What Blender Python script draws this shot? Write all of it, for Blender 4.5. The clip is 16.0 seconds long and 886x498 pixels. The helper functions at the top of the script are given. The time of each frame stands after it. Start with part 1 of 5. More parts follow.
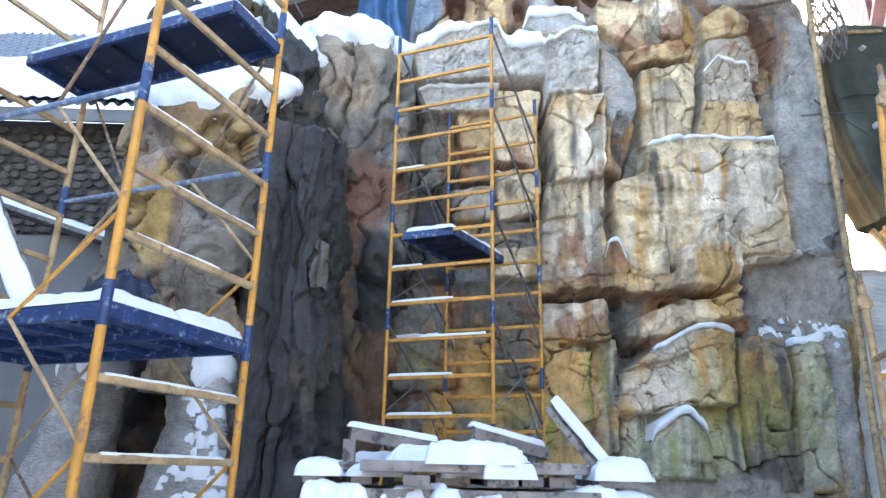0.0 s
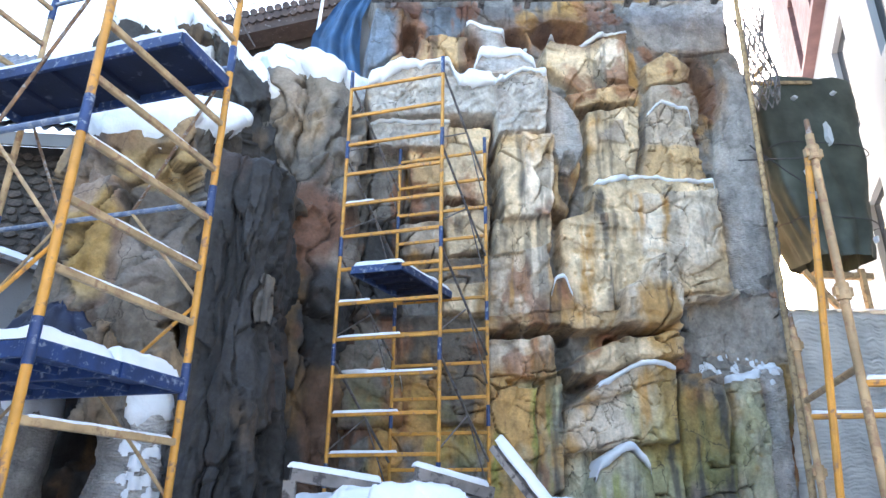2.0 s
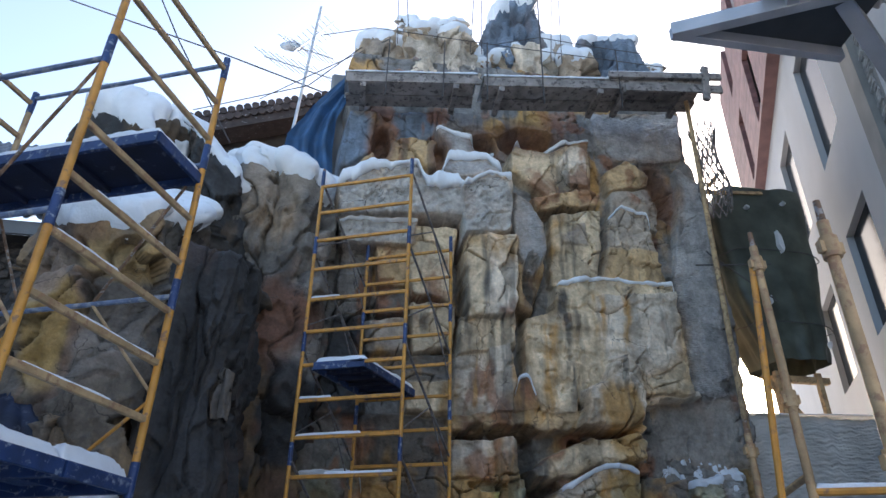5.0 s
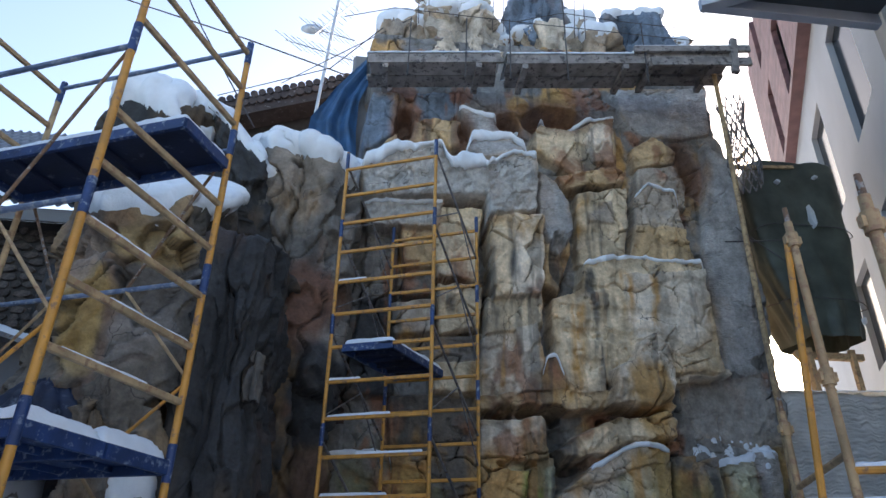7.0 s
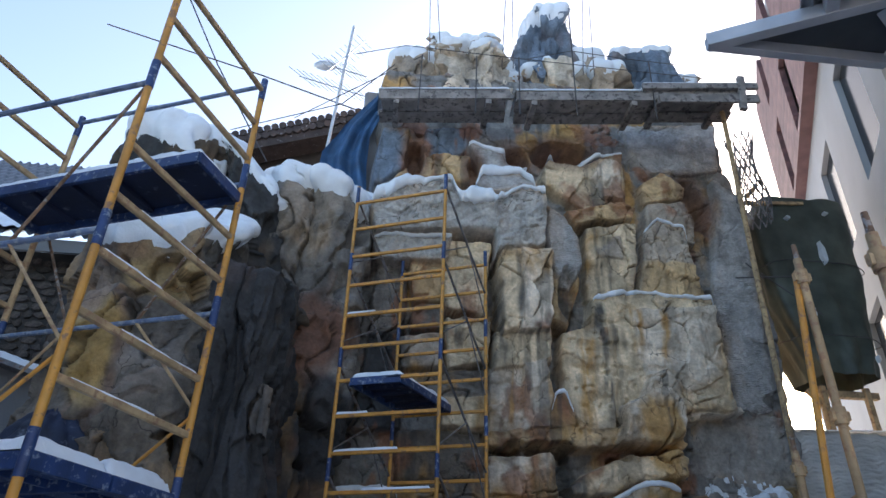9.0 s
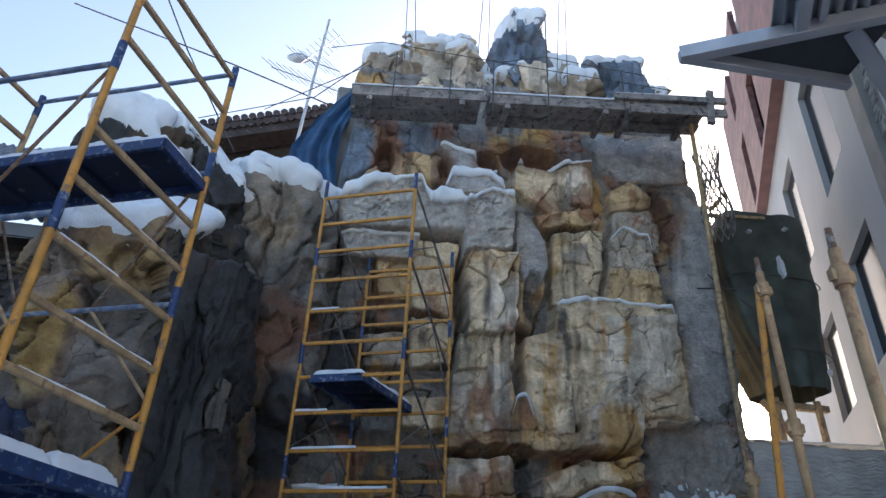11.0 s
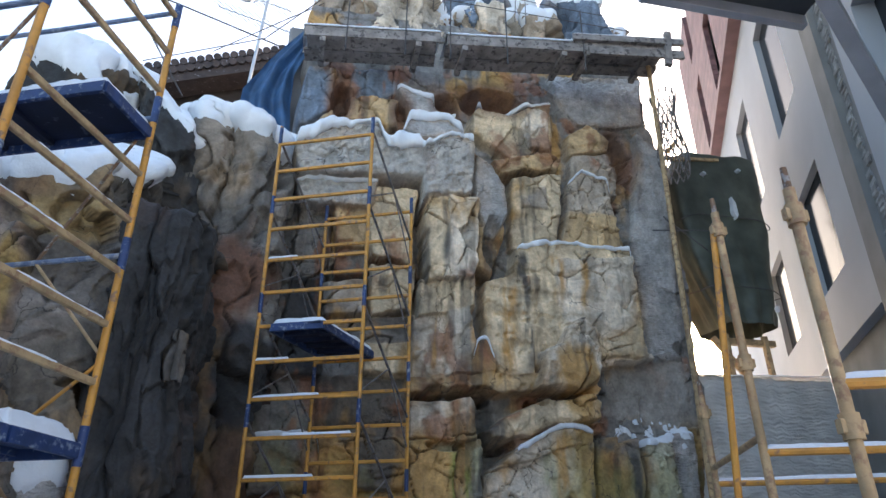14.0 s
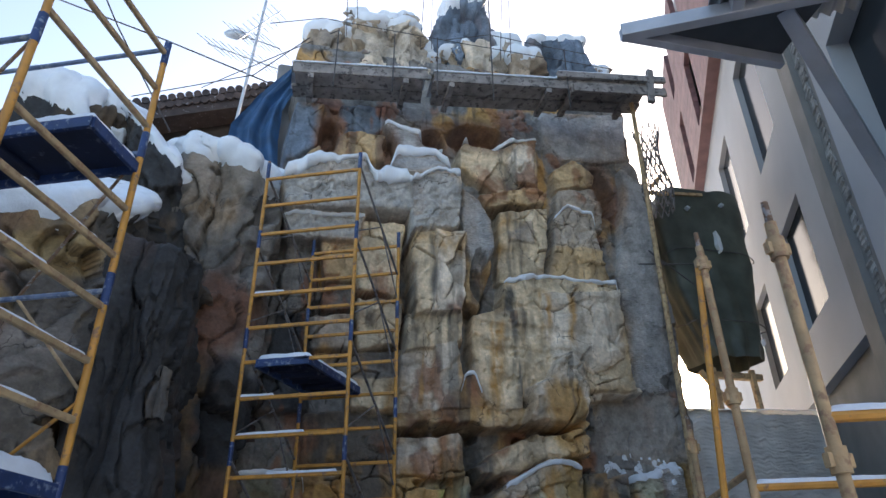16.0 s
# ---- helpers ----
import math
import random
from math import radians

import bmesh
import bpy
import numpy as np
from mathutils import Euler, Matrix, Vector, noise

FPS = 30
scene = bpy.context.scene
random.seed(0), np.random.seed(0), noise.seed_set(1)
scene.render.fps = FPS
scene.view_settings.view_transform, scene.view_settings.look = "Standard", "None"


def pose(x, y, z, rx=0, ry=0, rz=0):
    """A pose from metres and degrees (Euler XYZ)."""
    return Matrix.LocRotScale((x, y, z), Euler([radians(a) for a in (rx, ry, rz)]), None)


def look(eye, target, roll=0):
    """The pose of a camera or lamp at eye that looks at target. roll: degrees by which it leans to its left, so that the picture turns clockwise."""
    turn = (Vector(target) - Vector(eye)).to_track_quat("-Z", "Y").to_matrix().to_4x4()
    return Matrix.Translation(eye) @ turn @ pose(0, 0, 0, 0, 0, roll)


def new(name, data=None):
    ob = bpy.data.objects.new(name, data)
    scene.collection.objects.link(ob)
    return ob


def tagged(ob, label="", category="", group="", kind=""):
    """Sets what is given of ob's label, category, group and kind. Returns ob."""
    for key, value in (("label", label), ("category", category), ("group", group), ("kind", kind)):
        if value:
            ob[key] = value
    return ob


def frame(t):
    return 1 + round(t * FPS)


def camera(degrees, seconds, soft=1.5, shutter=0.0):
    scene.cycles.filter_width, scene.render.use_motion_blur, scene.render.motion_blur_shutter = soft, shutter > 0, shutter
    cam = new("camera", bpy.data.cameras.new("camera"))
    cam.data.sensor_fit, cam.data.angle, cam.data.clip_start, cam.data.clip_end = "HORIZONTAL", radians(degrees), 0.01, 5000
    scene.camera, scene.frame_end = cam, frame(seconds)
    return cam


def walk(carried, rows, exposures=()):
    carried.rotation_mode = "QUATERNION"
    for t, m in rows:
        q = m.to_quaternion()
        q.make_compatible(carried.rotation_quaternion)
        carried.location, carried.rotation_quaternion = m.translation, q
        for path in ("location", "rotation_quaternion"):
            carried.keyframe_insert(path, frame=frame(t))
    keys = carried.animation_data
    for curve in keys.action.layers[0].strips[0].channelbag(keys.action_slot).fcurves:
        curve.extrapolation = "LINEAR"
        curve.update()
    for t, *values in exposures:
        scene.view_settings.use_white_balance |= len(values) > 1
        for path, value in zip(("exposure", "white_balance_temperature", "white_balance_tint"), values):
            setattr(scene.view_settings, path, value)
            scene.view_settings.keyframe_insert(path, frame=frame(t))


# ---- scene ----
cam = camera(66.7, 16.0)
PATH = [
    (0, (-0.124, 1.24, 1.361), (-0.09, 3.137, 1.993), 1.1),
    (0.5, (-0.134, 1.241, 1.368), (-0.09, 3.145, 1.979), 0.7),
    (1, (-0.111, 1.236, 1.365), (-0.036, 3.131, 1.999), 0.1),
    (1.5, (-0.102, 1.227, 1.376), (0.003, 3.107, 2.05), 0.3),
    (2, (-0.094, 1.221, 1.409), (0.081, 3.078, 2.129), 0.6),
    (2.5, (-0.074, 1.208, 1.412), (0.175, 3.033, 2.191), 0.6),
    (3, (-0.04, 1.199, 1.418), (0.24, 2.979, 2.284), 1.4),
    (3.5, (-0.015, 1.143, 1.412), (0.261, 2.873, 2.377), 1.4),
    (3.7, (-0.011, 1.121, 1.411), (0.264, 2.838, 2.4), 1.2),
    (5.8, (-0.084, 1.13, 1.407), (0.139, 2.886, 2.338), 1.4),
    (6, (-0.084, 1.132, 1.409), (0.134, 2.9, 2.318), 2.2),
    (6.5, (-0.087, 1.121, 1.403), (0.105, 2.884, 2.329), 1.0),
    (7, (-0.089, 1.137, 1.417), (0.095, 2.902, 2.34), 0.9),
    (7.5, (-0.087, 1.142, 1.425), (0.101, 2.909, 2.343), 0.2),
    (8, (-0.089, 1.141, 1.425), (0.086, 2.904, 2.354), -0.7),
    (8.5, (-0.091, 1.136, 1.422), (0.036, 2.871, 2.408), 0.5),
    (8.7, (-0.087, 1.113, 1.411), (0.042, 2.837, 2.417), 1.1),
    (11, (-0.089, 1.152, 1.427), (0.158, 2.859, 2.44), 2.5),
    (11.5, (-0.09, 1.152, 1.427), (0.189, 2.867, 2.418), 2.0),
    (12, (-0.094, 1.16, 1.435), (0.207, 2.875, 2.418), 2.2),
    (12.5, (-0.094, 1.153, 1.427), (0.258, 2.857, 2.413), 1.8),
    (13, (-0.078, 1.129, 1.407), (0.28, 2.866, 2.331), -0.1),
    (13.5, (-0.08, 1.212, 1.447), (0.273, 2.992, 2.289), -1.7),
    (14, (-0.08, 1.196, 1.445), (0.301, 2.954, 2.319), -0.3),
    (14.5, (-0.089, 1.195, 1.443), (0.327, 2.912, 2.38), -0.7),
    (15, (-0.092, 1.175, 1.437), (0.306, 2.871, 2.421), -1.5),
    (15.5, (-0.079, 1.179, 1.433), (0.32, 2.884, 2.4), -1.4),
    (16, (-0.076, 1.192, 1.443), (0.332, 2.896, 2.407), -1.0),
]
EXPOSURE = [(0, 3.2, 6500), (2.0, 3.15, 6500), (3.0, 2.85, 6500), (3.7, 2.35, 6450), (5.8, 1.6, 6220), (8.7, 1.6, 6220), (10.8, 1.45, 6250), (12.5, 1.55, 6300), (13.0, 1.55, 6350), (13.5, 1.9, 6500), (14.2, 2.0, 6550), (15, 1.75, 6450), (16, 1.6, 6450)]
walk(cam, [(t, look(eye, target, roll)) for t, eye, target, roll in PATH], [(t, e + 0.48, k, 14) for t, e, k in EXPOSURE])


# ---- world and light ----
world = bpy.data.worlds.new("world")
scene.world = world
world.use_nodes = True
wn = world.node_tree
sky = wn.nodes.new("ShaderNodeTexSky")
sky.sky_type = "NISHITA"
sky.sun_disc = False
sky.sun_elevation = radians(16)
sky.sun_rotation = radians(33)
sky.air_density, sky.dust_density, sky.ozone_density = 1.0, 3.0, 1.0
wn.nodes["Background"].inputs["Strength"].default_value = 0.13
wn.links.new(sky.outputs["Color"], wn.nodes["Background"].inputs["Color"])
sun_dir = Vector((math.sin(radians(33)) * math.cos(radians(16)), math.cos(radians(33)) * math.cos(radians(16)), math.sin(radians(16))))
lamp = bpy.data.lights.new("sun", "SUN")
lamp.energy, lamp.angle, lamp.color = 2.5, radians(1.0), (1.0, 0.9, 0.78)
sun = new("sun", lamp)
sun.matrix_world = look(sun_dir * 50, (0, 0, 0))


# ---- noise in arrays ----
def hash3(i, j, k):
    h = (i.astype(np.int64) * 374761393 + j.astype(np.int64) * 668265263 + k.astype(np.int64) * 2147483647) & 0xFFFFFFFF
    h = ((h ^ (h >> 13)) * 1274126177) & 0xFFFFFFFF
    h = ((h ^ (h >> 16)) * 2246822519) & 0xFFFFFFFF
    return ((h ^ (h >> 15)) & 0xFFFFFF) / float(0xFFFFFF)


def vnoise(x, y, z):
    """Smooth value noise, -1 to 1."""
    i, j, k = np.floor(x), np.floor(y), np.floor(z)
    fx, fy, fz = x - i, y - j, z - k
    fx, fy, fz = (f * f * f * (f * (f * 6 - 15) + 10) for f in (fx, fy, fz))
    out = 0
    for a in (0, 1):
        for b in (0, 1):
            for c in (0, 1):
                out = out + hash3(i + a, j + b, k + c) * (fx if a else 1 - fx) * (fy if b else 1 - fy) * (fz if c else 1 - fz)
    return out * 2 - 1


def fbm(x, y, z, octaves=4, gain=0.5):
    out, amp, total = 0, 1.0, 0
    for o in range(octaves):
        f = 2.03 ** o
        out = out + amp * vnoise(x * f + 17.3 * o, y * f - 9.1 * o, z * f + 4.7 * o)
        total += amp
        amp *= gain
    return out / total


def cells(u, v, seed=0):
    """Distance between the two nearest cell centres' distances, and a tilted facet per cell."""
    iu, iv = np.floor(u), np.floor(v)
    f1, f2, who = np.full(u.shape, 9.0), np.full(u.shape, 9.0), np.zeros(u.shape)
    k = np.full(u.shape, float(seed))
    for a in (-1, 0, 1):
        for b in (-1, 0, 1):
            cu, cv = iu + a, iv + b
            d = np.hypot(cu + hash3(cu, cv, k) - u, cv + hash3(cu, cv, k + 7) - v)
            near = d < f1
            f2 = np.where(near, f1, np.minimum(f2, d))
            facet = hash3(cu, cv, k + 3) + (hash3(cu, cv, k + 11) - 0.5) * 1.5 * (u - cu - 0.5) + (hash3(cu, cv, k + 13) - 0.6) * 1.5 * (v - cv - 0.5)
            who = np.where(near, facet, who)
            f1 = np.where(near, d, f1)
    return f2 - f1, who


def step(a, b, x):
    t = np.clip((x - a) / (b - a), 0, 1)
    return t * t * (3 - 2 * t)


# ---- materials ----
def material(name, colour, rough=0.8, metal=0.0, grain=8.0, spread=0.25, bump=0.15, fine=60.0, second=None, amount=0.4, island=0.0):
    """A surface with broad patches, fine grain and relief."""
    m = bpy.data.materials.new(name)
    m.use_nodes = True
    n, l = m.node_tree.nodes, m.node_tree.links
    bsdf = n["Principled BSDF"]
    where = n.new("ShaderNodeTexCoord")
    a, b = n.new("ShaderNodeTexNoise"), n.new("ShaderNodeTexNoise")
    for tex, size in ((a, grain), (b, fine)):
        tex.inputs["Scale"].default_value = size
        tex.inputs["Detail"].default_value = 6
        l.new(where.outputs["Object"], tex.inputs["Vector"])
    ramp = n.new("ShaderNodeValToRGB")
    ramp.color_ramp.elements[0].position, ramp.color_ramp.elements[1].position = 0.35, 0.68
    lo = [c * (1 - spread) for c in colour]
    hi = [min(1, c * (1 + spread)) for c in colour]
    ramp.color_ramp.elements[0].color, ramp.color_ramp.elements[1].color = (*lo, 1), (*hi, 1)
    l.new(a.outputs["Fac"], ramp.inputs["Fac"])
    out = ramp.outputs["Color"]
    if second:
        r2 = n.new("ShaderNodeValToRGB")
        r2.color_ramp.elements[0].position, r2.color_ramp.elements[1].position = 0.62 - amount * 0.3, 0.70 - amount * 0.3
        r2.color_ramp.elements[0].color, r2.color_ramp.elements[1].color = (0, 0, 0, 1), (1, 1, 1, 1)
        c = n.new("ShaderNodeTexNoise")
        c.inputs["Scale"].default_value, c.inputs["Detail"].default_value, c.inputs["Roughness"].default_value = grain * 2.3, 8, 0.65
        l.new(where.outputs["Object"], c.inputs["Vector"])
        l.new(c.outputs["Fac"], r2.inputs["Fac"])
        mix = n.new("ShaderNodeMix")
        mix.data_type = "RGBA"
        mix.inputs["B"].default_value = (*second, 1)
        l.new(r2.outputs["Color"], mix.inputs["Factor"])
        l.new(out, mix.inputs["A"])
        out = mix.outputs["Result"]
    if island:
        info = n.new("ShaderNodeObjectInfo")
        hsv = n.new("ShaderNodeHueSaturation")
        mul = n.new("ShaderNodeMapRange")
        mul.inputs["To Min"].default_value, mul.inputs["To Max"].default_value = 1 - island, 1 + island
        l.new(info.outputs["Random"], mul.inputs["Value"])
        l.new(mul.outputs["Result"], hsv.inputs["Value"])
        l.new(out, hsv.inputs["Color"])
        out = hsv.outputs["Color"]
    l.new(out, bsdf.inputs["Base Color"])
    bsdf.inputs["Roughness"].default_value, bsdf.inputs["Metallic"].default_value = rough, metal
    bp = n.new("ShaderNodeBump")
    bp.inputs["Strength"].default_value, bp.inputs["Distance"].default_value = bump, 0.02
    l.new(b.outputs["Fac"], bp.inputs["Height"])
    l.new(bp.outputs["Normal"], bsdf.inputs["Normal"])
    return m


def rock_material(name, ridges):
    """Painted carved concrete: the stain colours come from the mesh, the grain from noise; ridges: combed scratch coat."""
    m = material(name, (0.4, 0.4, 0.4), 0.88, 0, 5, 0.22, 0.55, 34)
    n, l = m.node_tree.nodes, m.node_tree.links
    bsdf = n["Principled BSDF"]
    paint = n.new("ShaderNodeVertexColor")
    paint.layer_name = "paint"
    old = bsdf.inputs["Base Color"].links[0].from_socket
    gain = n.new("ShaderNodeMix")
    gain.data_type, gain.blend_type = "RGBA", "MULTIPLY"
    gain.inputs["Factor"].default_value = 1.0
    twice = n.new("ShaderNodeMix")
    twice.data_type, twice.blend_type = "RGBA", "DIVIDE"
    twice.inputs["Factor"].default_value = 1.0
    twice.inputs["B"].default_value = (0.4, 0.4, 0.4, 1)
    l.new(old, twice.inputs["A"])
    l.new(twice.outputs["Result"], gain.inputs["A"])
    l.new(paint.outputs["Color"], gain.inputs["B"])
    # speckle of dark and light grains
    sp = n.new("ShaderNodeTexNoise")
    sp.inputs["Scale"].default_value, sp.inputs["Detail"].default_value, sp.inputs["Roughness"].default_value = 22, 10, 0.7
    where = n.new("ShaderNodeTexCoord")
    l.new(where.outputs["Object"], sp.inputs["Vector"])
    rng = n.new("ShaderNodeMapRange")
    rng.inputs["From Min"].default_value, rng.inputs["From Max"].default_value = 0.3, 0.7
    rng.inputs["To Min"].default_value, rng.inputs["To Max"].default_value = 0.72, 1.2
    l.new(sp.outputs["Fac"], rng.inputs["Value"])
    mul = n.new("ShaderNodeMix")
    mul.data_type, mul.blend_type = "RGBA", "MULTIPLY"
    mul.inputs["Factor"].default_value = 1.0
    l.new(gain.outputs["Result"], mul.inputs["A"])
    l.new(rng.outputs["Result"], mul.inputs["B"])
    warp = n.new("ShaderNodeTexNoise")
    warp.inputs["Scale"].default_value, warp.inputs["Detail"].default_value = 3.0, 5
    l.new(where.outputs["Object"], warp.inputs["Vector"])
    bend = n.new("ShaderNodeVectorMath")
    bend.operation = "MULTIPLY_ADD"
    bend.inputs[1].default_value = (0.5, 0.5, 0.5)
    l.new(warp.outputs["Color"], bend.inputs[0])
    l.new(where.outputs["Object"], bend.inputs[2])
    squash = n.new("ShaderNodeMapping")
    squash.inputs["Scale"].default_value = (1.0, 1.0, 0.7)
    l.new(bend.outputs["Vector"], squash.inputs["Vector"])
    vor = n.new("ShaderNodeTexVoronoi")
    vor.feature = "DISTANCE_TO_EDGE"
    vor.inputs["Scale"].default_value = 1.9
    l.new(squash.outputs["Vector"], vor.inputs["Vector"])
    line = n.new("ShaderNodeMapRange")
    line.inputs["From Min"].default_value, line.inputs["From Max"].default_value = 0.002, 0.012
    line.inputs["To Min"].default_value, line.inputs["To Max"].default_value = 1.0, 0.0
    l.new(vor.outputs["Distance"], line.inputs["Value"])
    gate = n.new("ShaderNodeTexNoise")
    gate.inputs["Scale"].default_value, gate.inputs["Detail"].default_value = 1.7, 3
    l.new(where.outputs["Object"], gate.inputs["Vector"])
    gr = n.new("ShaderNodeMapRange")
    gr.inputs["From Min"].default_value, gr.inputs["From Max"].default_value = 0.53, 0.58
    l.new(gate.outputs["Fac"], gr.inputs["Value"])
    both = n.new("ShaderNodeMath")
    both.operation = "MULTIPLY"
    l.new(line.outputs["Result"], both.inputs[0])
    l.new(gr.outputs["Result"], both.inputs[1])
    dark = n.new("ShaderNodeMix")
    dark.data_type = "RGBA"
    dark.inputs["B"].default_value = (0.035, 0.03, 0.027, 1)
    fade = n.new("ShaderNodeMath")
    fade.operation = "MULTIPLY"
    fade.inputs[1].default_value = 0.0 if ridges else 0.75
    l.new(both.outputs["Value"], fade.inputs[0])
    l.new(fade.outputs["Value"], dark.inputs["Factor"])
    l.new(mul.outputs["Result"], dark.inputs["A"])
    l.new(dark.outputs["Result"], bsdf.inputs["Base Color"])
    if ridges:
        wave = n.new("ShaderNodeTexWave")
        wave.bands_direction = "Z"
        wave.inputs["Scale"].default_value, wave.inputs["Distortion"].default_value = 10.0, 11.0
        wave.inputs["Detail"].default_value, wave.inputs["Detail Scale"].default_value = 5.0, 1.2
        l.new(where.outputs["Object"], wave.inputs["Vector"])
        b2 = n.new("ShaderNodeBump")
        b2.inputs["Strength"].default_value, b2.inputs["Distance"].default_value = ridges, 0.03
        l.new(wave.outputs["Fac"], b2.inputs["Height"])
        l.new(bsdf.inputs["Normal"].links[0].from_socket, b2.inputs["Normal"])
        l.new(b2.outputs["Normal"], bsdf.inputs["Normal"])
    return m


ROCK = rock_material("painted_rock", 0.0)
COAT = rock_material("scratch_coat", 0.55)
STUCCO = rock_material("coarse_stucco", 0.0)
for node in STUCCO.node_tree.nodes:
    if node.type == "BUMP":
        node.inputs["Strength"].default_value, node.inputs["Distance"].default_value = 1.0, 0.035
    if node.type == "TEX_NOISE" and abs(node.inputs["Scale"].default_value - 34) < 1:
        node.inputs["Scale"].default_value, node.inputs["Roughness"].default_value = 26, 0.75
SNOW = material("snow", (0.74, 0.765, 0.79), 0.75, 0, 6, 0.05, 0.35, 40)
YELLOW = material("yellow_paint", (0.54, 0.255, 0.04), 0.5, 0, 7, 0.2, 0.12, 50, (0.26, 0.14, 0.07), 0.22)
OLDYELLOW = material("faded_yellow_paint", (0.42, 0.29, 0.15), 0.65, 0, 7, 0.25, 0.2, 50, (0.3, 0.18, 0.1), 0.35)
BLUE = material("blue_paint", (0.016, 0.042, 0.13), 0.5, 0, 8, 0.3, 0.1, 50, (0.22, 0.26, 0.32), 0.2)
TIEBLUE = material("dusty_blue_paint", (0.15, 0.2, 0.3), 0.6, 0, 8, 0.3, 0.1, 50, (0.3, 0.33, 0.37), 0.35)
DECKBLUE = material("dark_blue_deck_paint", (0.012, 0.02, 0.05), 0.6, 0, 3, 0.35, 0.1, 40, (0.1, 0.12, 0.16), 0.12)
STEEL = material("weathered_steel", (0.2, 0.19, 0.19), 0.5, 0.6, 10, 0.3, 0.15, 60, (0.13, 0.08, 0.05), 0.3)
RUSTY = material("rusty_pipe", (0.2, 0.12, 0.07), 0.7, 0.2, 10, 0.35, 0.2, 60, (0.3, 0.28, 0.26), 0.3)
WOOD = material("weathered_wood", (0.24, 0.215, 0.195), 0.85, 0, 5, 0.3, 0.4, 30, (0.08, 0.07, 0.065), 0.3, 0.2)
FRESHWOOD = material("pale_wood", (0.42, 0.29, 0.15), 0.75, 0, 6, 0.25, 0.3, 40, (0.24, 0.16, 0.09), 0.4)
PLASTER = material("light_grey_plaster", (0.37, 0.385, 0.40), 0.9, 0, 0.8, 0.07, 0.15, 70)
BELT = material("grey_render", (0.22, 0.215, 0.2), 0.9, 0, 2, 0.12, 0.3, 40)
CLAD = material("red_brown_cladding", (0.15, 0.075, 0.072), 0.7, 0, 3, 0.2, 0.2, 30, None, 0, 0.2)
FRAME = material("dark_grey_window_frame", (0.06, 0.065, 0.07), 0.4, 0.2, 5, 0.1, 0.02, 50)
SILL = material("white_sill", (0.6, 0.62, 0.64), 0.5, 0, 5, 0.08, 0.05, 50)
TARPGREEN = material("dark_green_tarpaulin", (0.062, 0.072, 0.056), 0.6, 0, 2.5, 0.35, 0.3, 14)
TARPBLUE = material("blue_tarpaulin", (0.03, 0.09, 0.19), 0.6, 0, 3, 0.3, 0.3, 16)
CANOPY = material("grey_painted_steel", (0.4, 0.42, 0.45), 0.45, 0.2, 3, 0.12, 0.06, 40)
TILE = material("dark_glazed_roof_tile", (0.09, 0.1, 0.115), 0.4, 0, 4, 0.25, 0.1, 30)
STONE = material("dark_cladding_stone", (0.085, 0.07, 0.06), 0.85, 0, 6, 0.35, 0.5, 26, None, 0, 0.35)
MORTAR = material("dark_mortar", (0.05, 0.045, 0.042), 0.95, 0, 5, 0.2, 0.4, 40)
GREYWALL = material("grey_wall_render", (0.2, 0.2, 0.2), 0.9, 0, 1.5, 0.15, 0.3, 40)
RUBBLE = material("grey_rubble_stone", (0.3, 0.29, 0.27), 0.9, 0, 8, 0.3, 0.5, 30, None, 0, 0.3)
WIRE = material("dark_wire", (0.07, 0.065, 0.065), 0.8, 0.0, 9, 0.2, 0.05, 60)
WHITEMETAL = material("pale_metal", (0.5, 0.52, 0.54), 0.4, 0.4, 7, 0.12, 0.05, 60)
BLOCKWALL = material("trowelled_mortar", (0.6, 0.57, 0.52), 0.92, 0, 2.5, 0.16, 0.6, 22)
EARTH = material("trodden_snow_ground", (0.6, 0.61, 0.63), 0.85, 0, 0.7, 0.2, 0.5, 9, (0.3, 0.28, 0.26), 0.25)
GLASS = bpy.data.materials.new("window_glass")
GLASS.use_nodes = True
GLASS.node_tree.nodes["Principled BSDF"].inputs["Base Color"].default_value = (0.03, 0.035, 0.04, 1)
GLASS.node_tree.nodes["Principled BSDF"].inputs["Roughness"].default_value = 0.12
GLASS.node_tree.nodes["Principled BSDF"].inputs["IOR"].default_value = 1.12


# ---- geometry helpers ----
def to_mesh(name, verts, faces, mat, smooth=True):
    me = bpy.data.meshes.new(name)
    me.from_pydata([tuple(v) for v in verts], [], [tuple(f) for f in faces])
    me.materials.append(mat)
    if smooth:
        me.polygons.foreach_set("use_smooth", [True] * len(me.polygons))
    me.update()
    return me


def thing(name, label, category, base=(0, 0, 0), group="", kind=""):
    ob = new(name)
    ob.empty_display_size = 0.2
    ob.location = base
    return tagged(ob, label, category, group, kind)


def part(name, me, parent, label=""):
    """Links a mesh, in world metres, as one part under a thing."""
    ob = new(name, me)
    if parent:
        ob.parent = parent
        base = Vector(parent.location)
        up = parent.parent
        while up:
            base += Vector(up.location)
            up = up.parent
        ob.matrix_parent_inverse = Matrix.Translation(-base)
    return tagged(ob, label)


